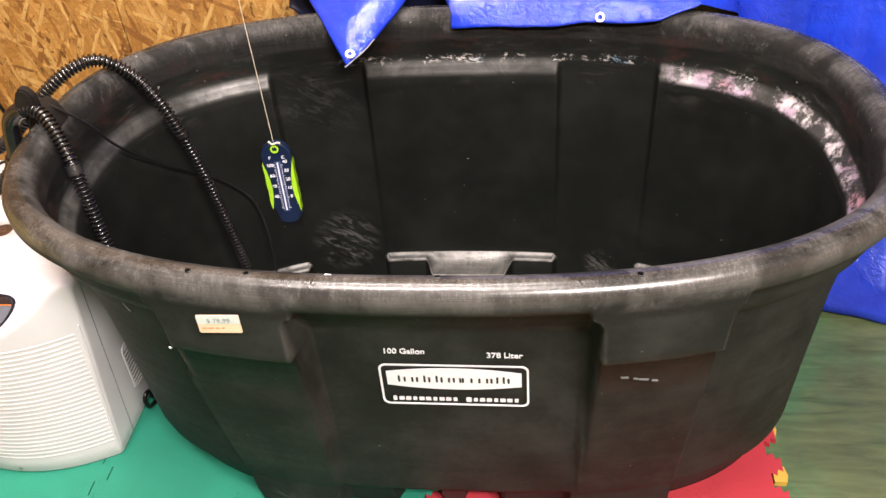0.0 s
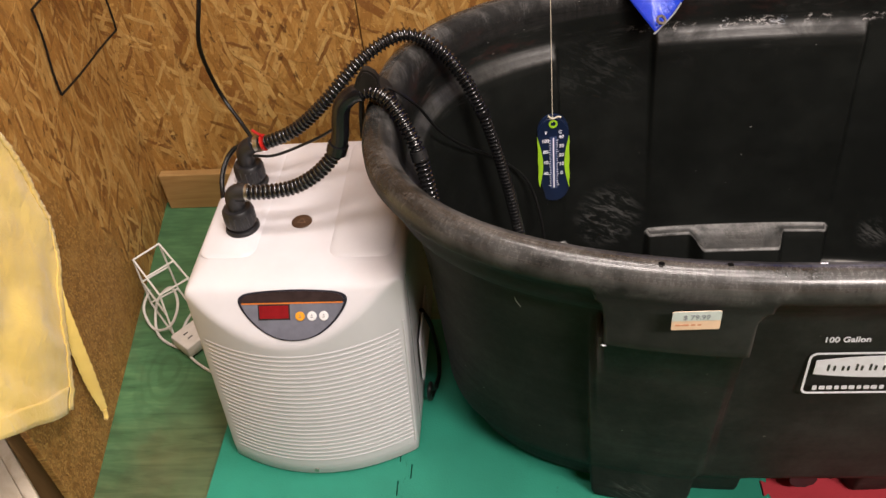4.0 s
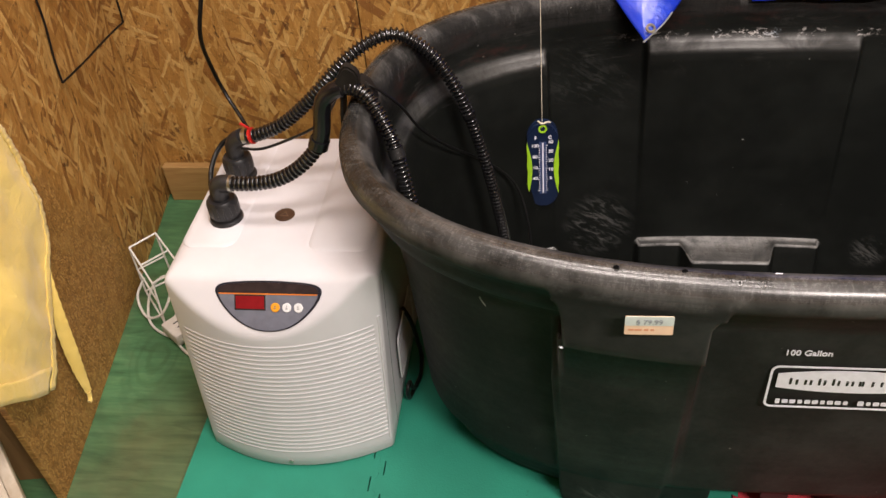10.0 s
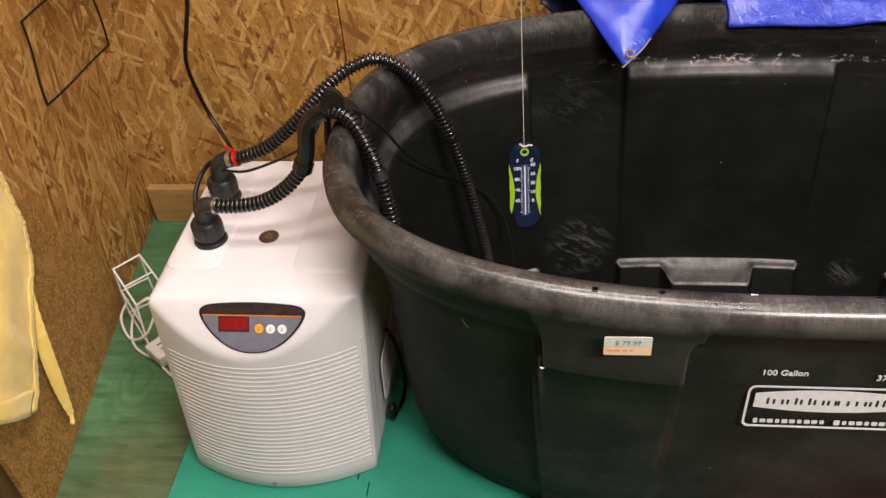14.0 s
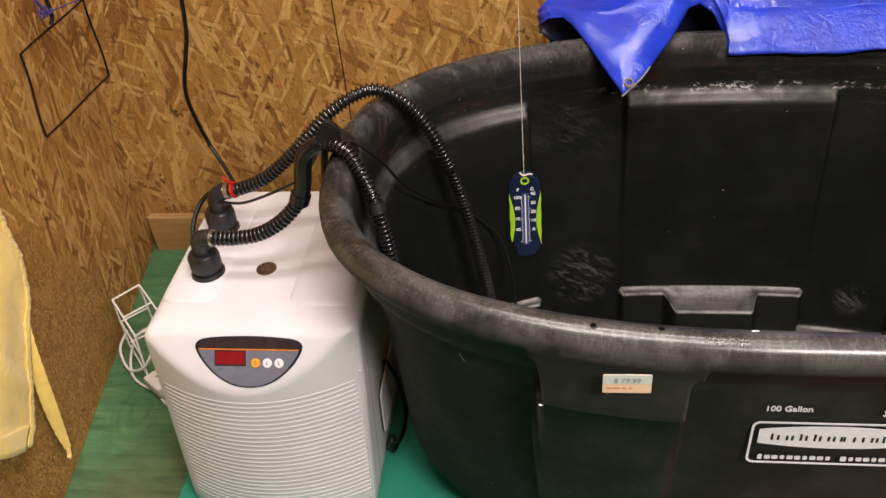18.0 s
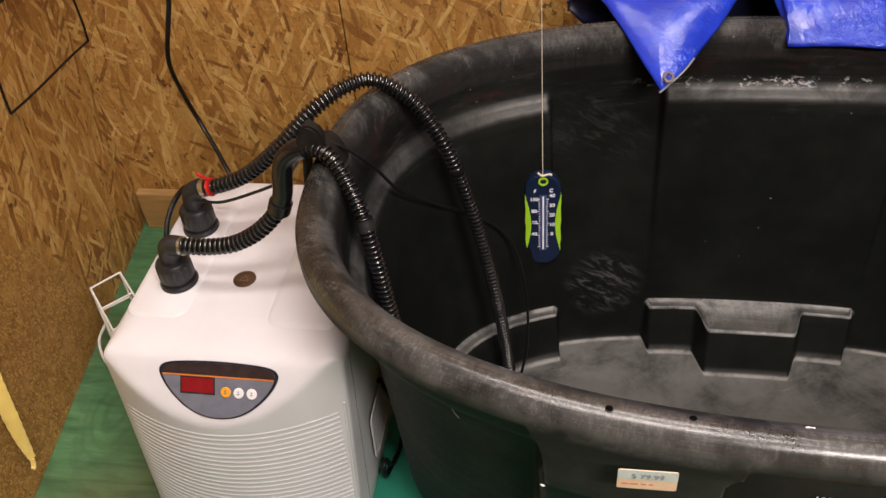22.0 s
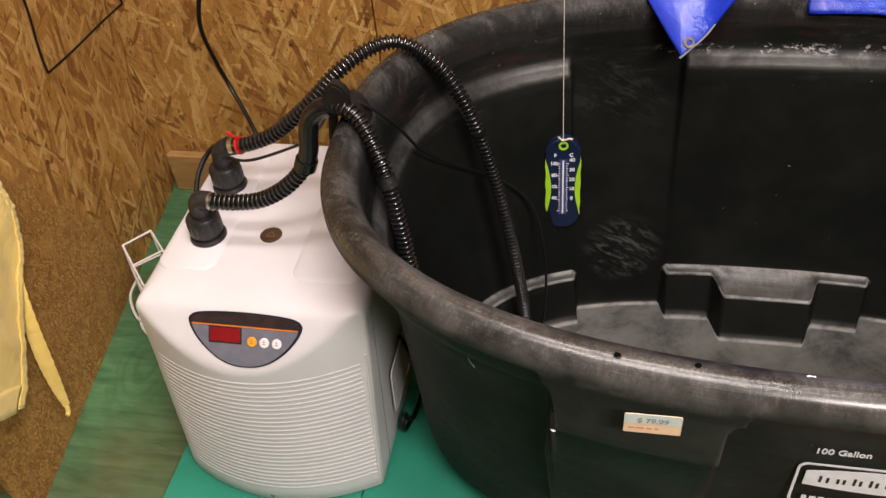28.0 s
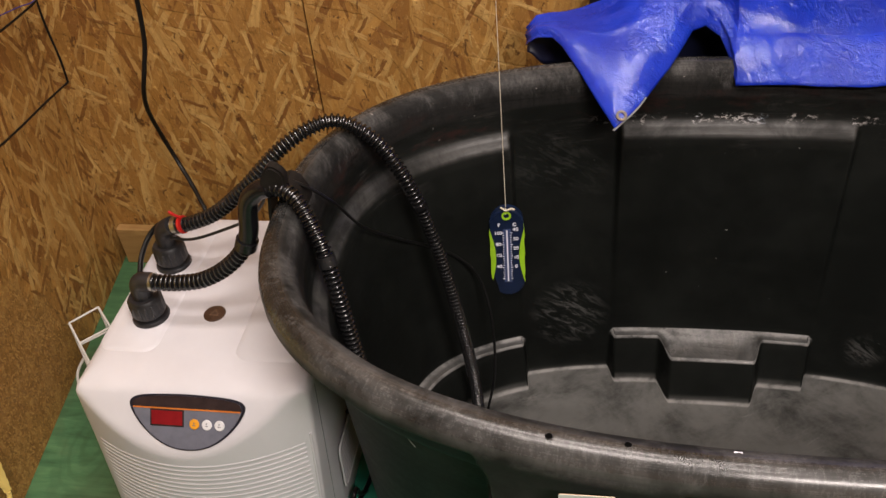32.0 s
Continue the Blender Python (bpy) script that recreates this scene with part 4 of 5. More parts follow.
part("inscription", words_mesh("378 Liter", 0.0130, 0.0004, 0.0002), WHITE_INK, tank, "white printed words", smooth=False, m=pose(0.108, LOGO_Y - 0.002, 0.4590, 88, 0, 0))
for u, w in ((0.0, 0.010), (0.014, 0.006), (0.024, 0.012), (0.038, 0.008)):
    part("worn_print", box_bm(w, 0.0008, 0.003), SHADE_GREY, tank, smooth=False, m=pose(0.262 + u, -0.3575, 0.459 - u * 0.1))

sticker = part("price_sticker", prism(rounded(0.0545, 0.0290, 0.002), 0, 0.0006), LABEL_ORANGE, tank, "pale price sticker", smooth=False, m=pose(-0.235, -0.3880, 0.577, 88, 0, 0.8))
part("sticker_top", prism([(-0.02725, 0.0), (0.02725, 0.0), (0.02725, 0.0125), (0.0255, 0.0143), (-0.0255, 0.0143), (-0.02725, 0.0125)], 0.0006, 0.0009), LABEL_BLUE, sticker, "pale blue upper half", smooth=False)
part("inscription", words_mesh("$ 79.99", 0.0100, 0.0003), PRICE_GREY, sticker, "grey printed price", smooth=False, m=pose(0.0, 0.0055, 0.0012))
for u, w in ((-0.020, 0.006), (-0.012, 0.008), (-0.003, 0.005), (0.004, 0.004)):
    part("print_bar", box_bm(w, 0.0025, 0.0004), RED_PRINT, sticker, smooth=False, m=pose(u, -0.0068, 0.0005))

# ---- the chiller ----
CX, HW, CBACK = -0.793, 0.171, 0.250
TOP_Z = 0.411


def front_y(u, z):
    """The case front: a bowed ribbed face, cut above by a flat sloping one."""
    bowed = float(np.interp(z, (0.012, 0.018, 0.045, 0.298, 0.42), (-0.219, -0.222, -0.222, -0.200, -0.1905))) + float(np.interp(z, (0.02, 0.30), (0.050, 0.056))) * (u / HW) ** 2 + 0.006 * u / HW
    slope = float(np.interp(z, (0.0, 0.400, 0.4055, 0.409, 0.411), (-0.444, -0.144, -0.1365, -0.122, -0.100)))
    k = 0.007
    h = min(1.0, max(0.0, 0.5 + 0.5 * (bowed - slope) / k))
    return bowed * h + slope * (1 - h) + k * h * (1 - h)


def case_point(u, z, h=0.0):
    """A point of the case front at u from its middle, at height z, h out of it."""
    du = (front_y(u + 0.002, z) - front_y(u - 0.002, z)) / 0.004
    dz = (front_y(u, z + 0.002) - front_y(u, z - 0.002)) / 0.004
    return Vector((CX + u, front_y(u, z), z)) + Vector((du, -1.0, dz)).normalized() * h


def case_outline(z, inset):
    """One level of the case; its east side leans outwards a little towards the top."""
    r, back = 0.013, CBACK - inset
    west, east = HW - inset, HW - 0.007 + 0.014 * z / TOP_Z - inset

    def corner(hw, way):
        edge = front_y(way * (hw - r * 0.45), z) + inset * 0.3
        pts = [(hw - r + r * math.cos(a), edge + r * 0.77 + r * math.sin(a)) for a in (radians(-40 + 10 * k) for k in range(5))]
        pts += [(hw, edge + 0.02 + (back - 0.05 - edge) * j / 6) for j in range(1, 6)]
        pts += [(hw - 0.02 + 0.02 * math.cos(a), back - 0.02 + 0.02 * math.sin(a)) for a in (radians(18 * k) for k in range(6))]
        return [(CX + way * x, y, z) for x, y in pts]

    front = [(CX + u, front_y(u, z) + inset * 0.3, z) for u in (float(v) for v in np.linspace(-west + r * 0.45, east - r * 0.45, 61))]
    return front + corner(east, 1) + corner(west, -1)[::-1]


LEVELS = [(0.012, 0.004), (0.018, 0.0), (0.045, 0.0)] + [(float(z), 0.0) for z in np.linspace(0.12, 0.30, 5)] + [(float(z), 0.0) for z in np.linspace(0.306, 0.388, 22)]
LEVELS += [(0.392, 0.0005), (0.396, 0.002), (0.400, 0.004), (0.4035, 0.008), (0.4065, 0.013), (0.409, 0.020), (TOP_Z, 0.034)]
chiller = thing("water_chiller", "white plastic water chiller with ribbed front, standing on a foam mat", "water chiller", (CX, 0.0, 0.0))
BACK_TO = pose(-CX, 0, 0)
bm = bmesh.new()
rings = [[bm.verts.new(p) for p in case_outline(z, inset)] for z, inset in LEVELS]
for a, b in zip(rings, rings[1:]):
    for k in range(len(a)):
        n = (k + 1) % len(a)
        bm.faces.new((a[k], a[n], b[n], b[k]))
bm.faces.new(rings[0][::-1])
bm.faces.new(rings[-1])
case = part("case", bm, CASE, chiller, m=BACK_TO)
for z in np.linspace(0.056, 0.304, 27):
    path = [case_point(float(u), float(z), -0.0026 - 0.0010 * smooth01((-u - 0.150) / 0.012)) for u in np.linspace(-0.161, 0.1605, 33)]
    part("slat", sweep(path, 0.0036, 10), CASE, case)
# raised lip at the end of the ribbed field
part("edge_rib", sweep([Vector((CX + 0.162 + 0.007 * t, front_y(0.161, 0.045 + 0.275 * t) - 0.0004 + 0.006 * t, 0.045 + 0.275 * t)) for t in np.linspace(0, 1, 12)], 0.0024, 8), CASE, case)
part("screw", lathe([(0.0, 0.0), (0.004, 0.0), (0.004, 0.002), (0.0, 0.003)], 12), STEEL, case, m=Matrix.Translation(case_point(-0.012, 0.028, 0.0)) @ pose(0, 0, 0, 90, 0, 0))
# embossed fields on the top
for x0, x1, y0, y1 in ((-0.160, -0.066, -0.080, 0.225), (0.055, 0.160, -0.086, 0.225)):
    o = rounded(x1 - x0, y1 - y0, 0.022, 8)
    bm = bmesh.new()
    lo = [bm.verts.new((x, y, 0.0)) for x, y in o]
    hi = [bm.verts.new((x * (1 - 0.005 / abs(x1 - x0) * 2), y * (1 - 0.005 / (y1 - y0) * 2), 0.0036)) for x, y in o]
    for k in range(len(o)):
        n = (k + 1) % len(o)
        bm.faces.new((lo[k], lo[n], hi[n], hi[k]))
    bm.faces.new(hi)
    part("top_field", bm, CASE, case, m=pose(CX + (x0 + x1) / 2, (y0 + y1) / 2, 0.4108))
# control panel
PW, PU, PZ = 0.0865, 0.0053, 0.366


def panel_layer(scale, h, low=None, high=None, u0=-1.0, u1=1.0, count=49, thick=0.0015):
    bm = bmesh.new()
    rows = []
    for u in np.sin(np.linspace(u0, u1, count) * math.pi / 2):
        tip = math.sqrt(max(0.0, 1 - abs(u) ** 12))
        zt = PZ + (0.3868 + (0.0090 + 0.0042 * (1 - u * u)) * tip - PZ) * scale
        zb = PZ + (0.3868 - 0.0075 * tip - 0.0440 * (1 - abs(u) ** 2.25) - PZ) * scale
        zb = max(zb, low) if low else zb
        zt = min(zt, high) if high else zt
        if zt < zb:
            zt = zb = (zt + zb) / 2
        rows.append([bm.verts.new(case_point(PU + u * PW * scale, zz, hh)) for zz in (zb, zb + (zt - zb) / 3, zb + (zt - zb) * 2 / 3, zt) for hh in (h, h + thick)])
    for a, b in zip(rows, rows[1:]):
        order = (1, 3, 5, 7, 6, 4, 2, 0)
        for i, j in zip(order, order[1:] + order[:1]):
            bm.faces.new((a[i], b[i], b[j], a[j]))
    for row in (rows[0], rows[-1]):
        for j in (0, 2, 4):
            bm.faces.new((row[j], row[j + 1], row[j + 3], row[j + 2]))
    bmesh.ops.remove_doubles(bm, verts=bm.verts[:], dist=1e-6)
    return bm


panel = part("control_panel", panel_layer(1.0, 0.0), FRAME_BLUE, chiller, "dark edged control panel", m=BACK_TO)
part("panel_face", panel_layer(0.945, 0.0012), GREY_FACE, panel, "grey panel film")
part("panel_band", panel_layer(0.945, 0.0018, low=0.3838), DARK_FACE, panel, "dark glossy band")
part("panel_stripe", panel_layer(0.93, 0.0020, low=0.3826, high=0.3842), ORANGE, panel, "thin orange stripe")


def face_patch(u0, u1, z0, z1, h, n=4):
    bm = bmesh.new()
    rows = [[bm.verts.new(case_point(u, z, hh)) for z, hh in ((z0, h), (z0, h + 0.0012), (z1, h + 0.0012), (z1, h))] for u in np.linspace(u0, u1, n)]
    for a, b in zip(rows, rows[1:]):
        for i in range(4):
            bm.faces.new((a[i], b[i], b[(i + 1) % 4], a[(i + 1) % 4]))
    bm.faces.new(rows[0])
    bm.faces.new(rows[-1][::-1])
    return bm


part("display_rim", face_patch(-0.0490, 0.0016, 0.3625, 0.3822, 0.0020), DARK_FACE, panel, "dark display surround")
part("display", face_patch(-0.0468, -0.0006, 0.3645, 0.3806, 0.0026), LED_RED, panel, "dull red display window")
for u, mat in ((0.0173, ORANGE_BUTTON), (0.0360, WHITE_BUTTON), (0.0548, WHITE_BUTTON)):
    b = part("button", lathe([(0.0, 0.0), (0.0074, 0.0), (0.0074, 0.0016), (0.0066, 0.0024), (0.0, 0.0026)], 24), mat, panel, "orange button" if mat is ORANGE_BUTTON else "white button",
             m=Matrix.Translation(case_point(u, 0.3667, 0.002)) @ pose(0, 0, 0, 53, 0, 0))
    part("button_mark", box_bm(0.004, 0.0014, 0.0003), SHADE_GREY, b, m=pose(0, -0.0015, 0.0025))
    part("button_mark", prism([(-0.0015, 0.001), (0.0015, 0.001), (0.0, 0.0035)], 0.0022, 0.0029), SHADE_GREY, b, smooth=False)
# side vent
SIDE = pose(HW - 0.0020, 0.0, 0.0, 0, 1.9, 0) @ pose(0, 0, 0, 90, 0, 90)
vent = part("side_vent", band(rounded(0.150, 0.108, 0.012), rounded(0.143, 0.101, 0.010), 0.0, 0.0028), CASE, chiller, "louvred side vent", smooth=False, m=SIDE @ pose(0.001, 0.138, 0.0))
part("vent_back", prism(rounded(0.1445, 0.1025, 0.010), 0.0, 0.0006), SHADE_GREY, vent, "dark opening behind the louvres", smooth=False)
for k in range(10):
    part("louvre", box_bm(0.138, 0.0046, 0.0016, 0.0006, 1), CASE, vent, smooth=False, m=pose(0, -0.0435 + 0.0097 * k, 0.0006))
part("seam", sweep([Vector((HW + 0.0062 - 0.0128 * t, -0.100 - 0.020 * t, 0.385 - 0.365 * t)) for t in np.linspace(0, 1, 8)], 0.0011, 6), SHADE_GREY, chiller, "dark joint of the front cover")
# badge
badge = part("badge", lathe([(0.0, 0.0), (0.0172, 0.0), (0.0172, 0.0008), (0.0164, 0.0014), (0.0, 0.0014)], 36), BADGE, chiller, "round dark brown badge", m=pose(-0.003, 0.005, 0.411))
part("badge_triangle", band([(0.0, 0.009), (-0.008, -0.005), (0.008, -0.005)], [(0.0, 0.006), (-0.0055, -0.0035), (0.0055, -0.0035)], 0.0014, 0.0018), BADGE_LINE, badge, smooth=False)
# unions with elbows
UNIONS = {"front": (-0.893, -0.008), "back": (-0.903, 0.113)}


def union(x, y, turn, lift):
    base = part("union", lathe([(0.0, 0.0), (0.0285, 0.0), (0.0285, 0.006), (0.0265, 0.009), (0.0215, 0.010), (0.0215, 0.014), (0.0255, 0.016), (0.0255, 0.042), (0.022, 0.047), (0.015, 0.047), (0.0, 0.047)], 32),
                FITTING, chiller, "black threaded pipe union", m=pose(x - CX, y, 0.411))
    for k in range(16):
        part("grip", box_bm(0.002, 0.004, 0.022, 0.0008, 1), FITTING, base, m=pose(0, 0, 0, 0, 0, 360 * k / 16) @ pose(0.0252, 0, 0.018))
    ca, sa = math.cos(radians(turn)), math.sin(radians(turn))
    pts = [(0, 0, 0.045), (0, 0, 0.062), (0.003 * ca, 0.003 * sa, 0.072), (0.010 * ca, 0.010 * sa, 0.0765 + lift * 0.3), (0.025 * ca, 0.025 * sa, 0.077 + lift)]
    part("elbow", sweep(spline(pts, 0.003), 0.0148, 18), FITTING, base, "black elbow")
    return base


union(*UNIONS["front"], -6, 0.0)
union(*UNIONS["back"], -10, 0.012)

# ---- hoses ----


def hose(path, radius, pitch, depth, name="ribbed_hose"):
    pts = spline(path, pitch / 8)
    cut = (0.0, 0.10, 0.62, 1.0, 1.0, 1.0, 0.62, 0.10)
    return sweep(pts, lambda i: radius - depth * cut[i % 8], 14)


upper = thing("water_hose", "black ribbed hose arching over the tank rim from the chiller", "hose", (-0.87, 0.11, 0.50), group="chiller hoses")
UP = [(-0.880, 0.110, 0.497), (-0.848, 0.109, 0.504), (-0.800, 0.112, 0.525), (-0.745, 0.121, 0.569), (-0.690, 0.142, 0.620), (-0.640, 0.163, 0.648), (-0.600, 0.177, 0.649), (-0.555, 0.182, 0.616),
      (-0.520, 0.176, 0.565), (-0.492, 0.168, 0.500), (-0.468, 0.160, 0.41), (-0.447, 0.152, 0.30), (-0.430, 0.146, 0.18), (-0.422, 0.142, 0.10), (-0.420, 0.140, 0.045)]
cut = 9
INV = pose(0.87, -0.11, -0.50)
part("outer_run", hose(UP[:cut + 1], 0.0124, 0.0078, 0.0040), GLOSS_BLACK, upper, m=INV)
part("inner_run", hose(UP[cut:], 0.0113, 0.0074, 0.0038), GLOSS_BLACK, upper, m=INV)
part("coupling", sweep(spline([(-0.4945, 0.1687, 0.506), (-0.4905, 0.1675, 0.495)], 0.004), 0.0122, 16), GLOSS_BLACK, upper, m=INV)
part("clamp", sweep(spline([(-0.878, 0.110, 0.4975), (-0.868, 0.1097, 0.4995)], 0.004), 0.0142, 20), STEEL, upper, "steel hose clamp", m=INV)
tie = sweep(spline([(-0.8645, 0.1096, 0.5002), (-0.8600, 0.1094, 0.5012)], 0.002), 0.0146, 20)
sweep(spline([(-0.863, 0.110, 0.514), (-0.870, 0.106, 0.523), (-0.877, 0.105, 0.530)], 0.003), 0.0026, 6, bm=tie)
part("cable_tie", tie, RED_TIE, upper, "red cable tie", m=INV)

lower = thing("water_hose", "black ribbed hose with a smooth sleeve, hooked over the tank rim", "hose", (-0.86, -0.01, 0.50), group="chiller hoses")
INV2 = pose(0.86, 0.01, -0.50)
LO = [(-0.871, -0.010, 0.488), (-0.828, -0.012, 0.490), (-0.785, -0.011, 0.498), (-0.745, -0.006, 0.520), (-0.715, 0.003, 0.550), (-0.700, 0.006, 0.585)]
part("outer_run", hose(LO, 0.0128, 0.0078, 0.0042), GLOSS_BLACK, lower, m=INV2)
part("sleeve", sweep(spline([(-0.711, 0.004, 0.555), (-0.702, 0.006, 0.580), (-0.697, 0.008, 0.610), (-0.690, 0.010, 0.632), (-0.672, 0.010, 0.648), (-0.655, 0.008, 0.653)], 0.006), 0.0138, 16), SLEEVE, lower, "smooth black sleeve", m=INV2)
part("sleeve_cuff", sweep(spline([(-0.713, 0.0035, 0.550), (-0.706, 0.005, 0.568)], 0.004), 0.0162, 18), SLEEVE, lower, m=INV2)
part("inner_run", hose([(-0.664, 0.009, 0.651), (-0.642, 0.005, 0.654), (-0.618, -0.006, 0.644), (-0.596, -0.025, 0.614), (-0.579, -0.045, 0.580), (-0.566, -0.062, 0.52), (-0.552, -0.080, 0.44), (-0.530, -0.100, 0.32), (-0.505, -0.120, 0.18), (-0.490, -0.130, 0.046)], 0.0120, 0.0074, 0.0039), GLOSS_BLACK, lower, m=INV2)
part("coupling", sweep(spline([(-0.580, -0.044, 0.582), (-0.574, -0.051, 0.560)], 0.008), 0.0126, 18), RUBBER, lower, m=INV2)
part("clamp", sweep(spline([(-0.872, -0.010, 0.488), (-0.862, -0.0105, 0.4885)], 0.004), 0.0142, 20), STEEL, lower, "steel hose clamp", m=INV2)

clip = thing("rim_hook", "black plastic hook holding the hoses on the tank rim", "hose hook", (-0.640, 0.028, 0.622))
bm = bmesh.new()
prof = [(-0.034, -0.055), (-0.031, -0.02), (-0.026, 0.012), (-0.012, 0.028), (0.004, 0.034), (0.016, 0.026), (0.024, 0.008), (0.028, -0.03)]
inner_prof = [(x * 0.86, z - 0.005 if z > 0 else z) for x, z in prof]
rows = [[bm.verts.new((x, y, z)) for x, z in prof + inner_prof[::-1]] for y in (-0.014, 0.018)]
cnt = len(rows[0])
for k in range(cnt):
    bm.faces.new((rows[0][k], rows[0][(k + 1) % cnt], rows[1][(k + 1) % cnt], rows[1][k]))
for k in range(len(prof) - 1):
    for r in rows:
        bm.faces.new((r[k], r[k + 1], r[cnt - 2 - k], r[cnt - 1 - k]))
part("hook", bm, HOOK, clip)
fin = prism([(-0.028, 0.036), (-0.024, 0.050), (-0.016, 0.064), (-0.010, 0.070), (-0.002, 0.069), (0.006, 0.062), (0.010, 0.054), (0.009, 0.034), (-0.008, 0.026)], -0.009, 0.009)
bmesh.ops.bevel(fin, geom=[e for e in fin.edges if abs(e.verts[0].co.z - e.verts[1].co.z) < 1e-6], offset=0.003, segments=2, affect="EDGES")
part("fin", fin, HOOK, clip, m=pose(0, -0.020, 0.0, 90, 0, 0))

# ---- cords ----


def cord(name, label, path, radius, mat, category="cable", base=None):
    base = base or path[0]
    ob = thing(name, label, category, base)
    part("cord", sweep(spline(path, 0.006), radius, 8), mat, ob, m=pose(-base[0], -base[1], -base[2]))
    return ob


cord("pump_cable", "thin black pump cable hanging into the tank", [(-0.882, 0.096, 0.484), (-0.845, 0.094, 0.484), (-0.790, 0.096, 0.503), (-0.738, 0.085, 0.535), (-0.698, 0.058, 0.585), (-0.668, 0.040, 0.640), (-0.645, 0.030, 0.652), (-0.615, 0.030, 0.640), (-0.583, 0.045, 0.598),
     (-0.560, 0.075, 0.535), (-0.530, 0.150, 0.45), (-0.470, 0.225, 0.36), (-0.420, 0.235, 0.30), (-0.395, 0.205, 0.22), (-0.390, 0.165, 0.12), (-0.405, 0.140, 0.036)], 0.0025, CORD)
cord("wall_cable", "black power cable hanging down the wall behind the chiller", [(-1.030, 0.520, 1.10), (-1.036, 0.505, 0.80), (-1.044, 0.489, 0.640), (-1.053, 0.470, 0.580), (-1.064, 0.463, 0.540), (-1.075, 0.469, 0.502), (-1.083, 0.485, 0.458), (-1.085, 0.508, 0.388), (-1.071, 0.506, 0.338), (-1.037, 0.473, 0.303), (-1.000, 0.430, 0.270), (-0.960, 0.400, 0.200), (-0.930, 0.390, 0.100), (-0.900, 0.390, 0.022)], 0.0046, CORD)
cord("union_cable", "thin black cable looping round the pipe unions", [(-0.905, 0.152, 0.462), (-0.930, 0.155, 0.462), (-0.948, 0.140, 0.448), (-0.955, 0.112, 0.430), (-0.951, 0.085, 0.4165), (-0.946, 0.07, 0.4150)], 0.0045, CORD)
cord("side_cable", "black power cord looping from the chiller side down to the mat", [(-0.619, 0.004, 0.195), (-0.607, 0.002, 0.165), (-0.604, 0.016, 0.11), (-0.604, 0.036, 0.045), (-0.603, 0.032, 0.020), (-0.602, -0.006, 0.0165), (-0.610, -0.042, 0.0165),
     (-0.614, -0.066, 0.024), (-0.613, -0.072, 0.052), (-0.611, -0.056, 0.058), (-0.610, -0.046, 0.030), (-0.604, -0.030, 0.0165)], 0.0042, CORD)
loop = thing("bent_rod", "thin black wire loop hanging on the strand board", "wire loop", (-1.285, 0.300, 0.673))
CORNERS = [(-1.285, 0.299, 0.673), (-1.283, 0.273, 0.514), (-1.283, 0.557, 0.495), (-1.285, 0.566, 0.668)]
for p, q in zip(CORNERS, CORNERS[1:] + CORNERS[:1]):
    p, q = Vector(p), Vector(q)
    part("rod", sweep([p + (q - p) * t + Vector((0.002, 0, 0)) * math.sin(6 * t) for t in np.linspace(0, 1, 12)], 0.0023, 8), CORD, loop, m=pose(1.285, -0.300, -0.673))
part("hook", sweep(spline([(-1.283, 0.420, 0.676), (-1.279, 0.428, 0.690), (-1.279, 0.431, 0.725), (-1.281, 0.428, 0.765), (-1.287, 0.426, 0.778)], 0.006), 0.0042, 8), CORD, loop, "short black hook on the board", m=pose(1.285, -0.300, -0.673))
PURPLE = plain("violet_cord", (0.055, 0.045, 0.22), 0.6, bump=0)
tangle = thing("cord_tangle", "thin violet cord tangled round the hook of the wire loop", "cord", (-1.276, 0.415, 0.703))
rng_cord = random.Random(41)
for k in range(5):
    way = [(-1.274, 0.386 + rng_cord.uniform(-0.006, 0.006), 0.745 + rng_cord.uniform(-0.01, 0.01))]
    way += [(-1.276 + rng_cord.uniform(-0.003, 0.005), 0.398 + rng_cord.uniform(-0.014, 0.016), 0.708 + rng_cord.uniform(-0.008, 0.010)) for _ in range(4)]
    way += [(-1.274, 0.432, 0.703 + rng_cord.uniform(-0.004, 0.006))]
    part("strand", sweep(spline(way, 0.003), 0.0011, 6), PURPLE, tangle, m=pose(1.276, -0.415, -0.703))
part("strand", sweep(spline([(-1.275, 0.404, 0.706), (-1.276, 0.440, 0.698), (-1.279, 0.501, 0.685), (-1.281, 0.551, 0.674), (-1.281, 0.572, 0.690)], 0.004), 0.0012, 6), PURPLE, tangle, m=pose(1.276, -0.415, -0.703))

# ---- thermometer on its string ----
RX, RY, RZ = -0.3712, 0.287, 0.399
thermo = thing("pool_thermometer", "navy and lime floating thermometer hanging on a string", "thermometer", (RX, RY, RZ))
LEAN = pose(0, 0, 0, -4, 0, 7) @ Matrix.Scale(1.12, 4)


def capsule(w, h, n=12):
    r = w / 2
    return [(r * math.cos(a), h / 2 - r + r * math.sin(a)) for a in np.linspace(0, math.pi, n)] + [(r * math.cos(a), -h / 2 + r + r * math.sin(a)) for a in np.linspace(math.pi, 2 * math.pi, n)]


def upright(z):
    return LEAN @ pose(0, 0, z, 90, 0, 0)


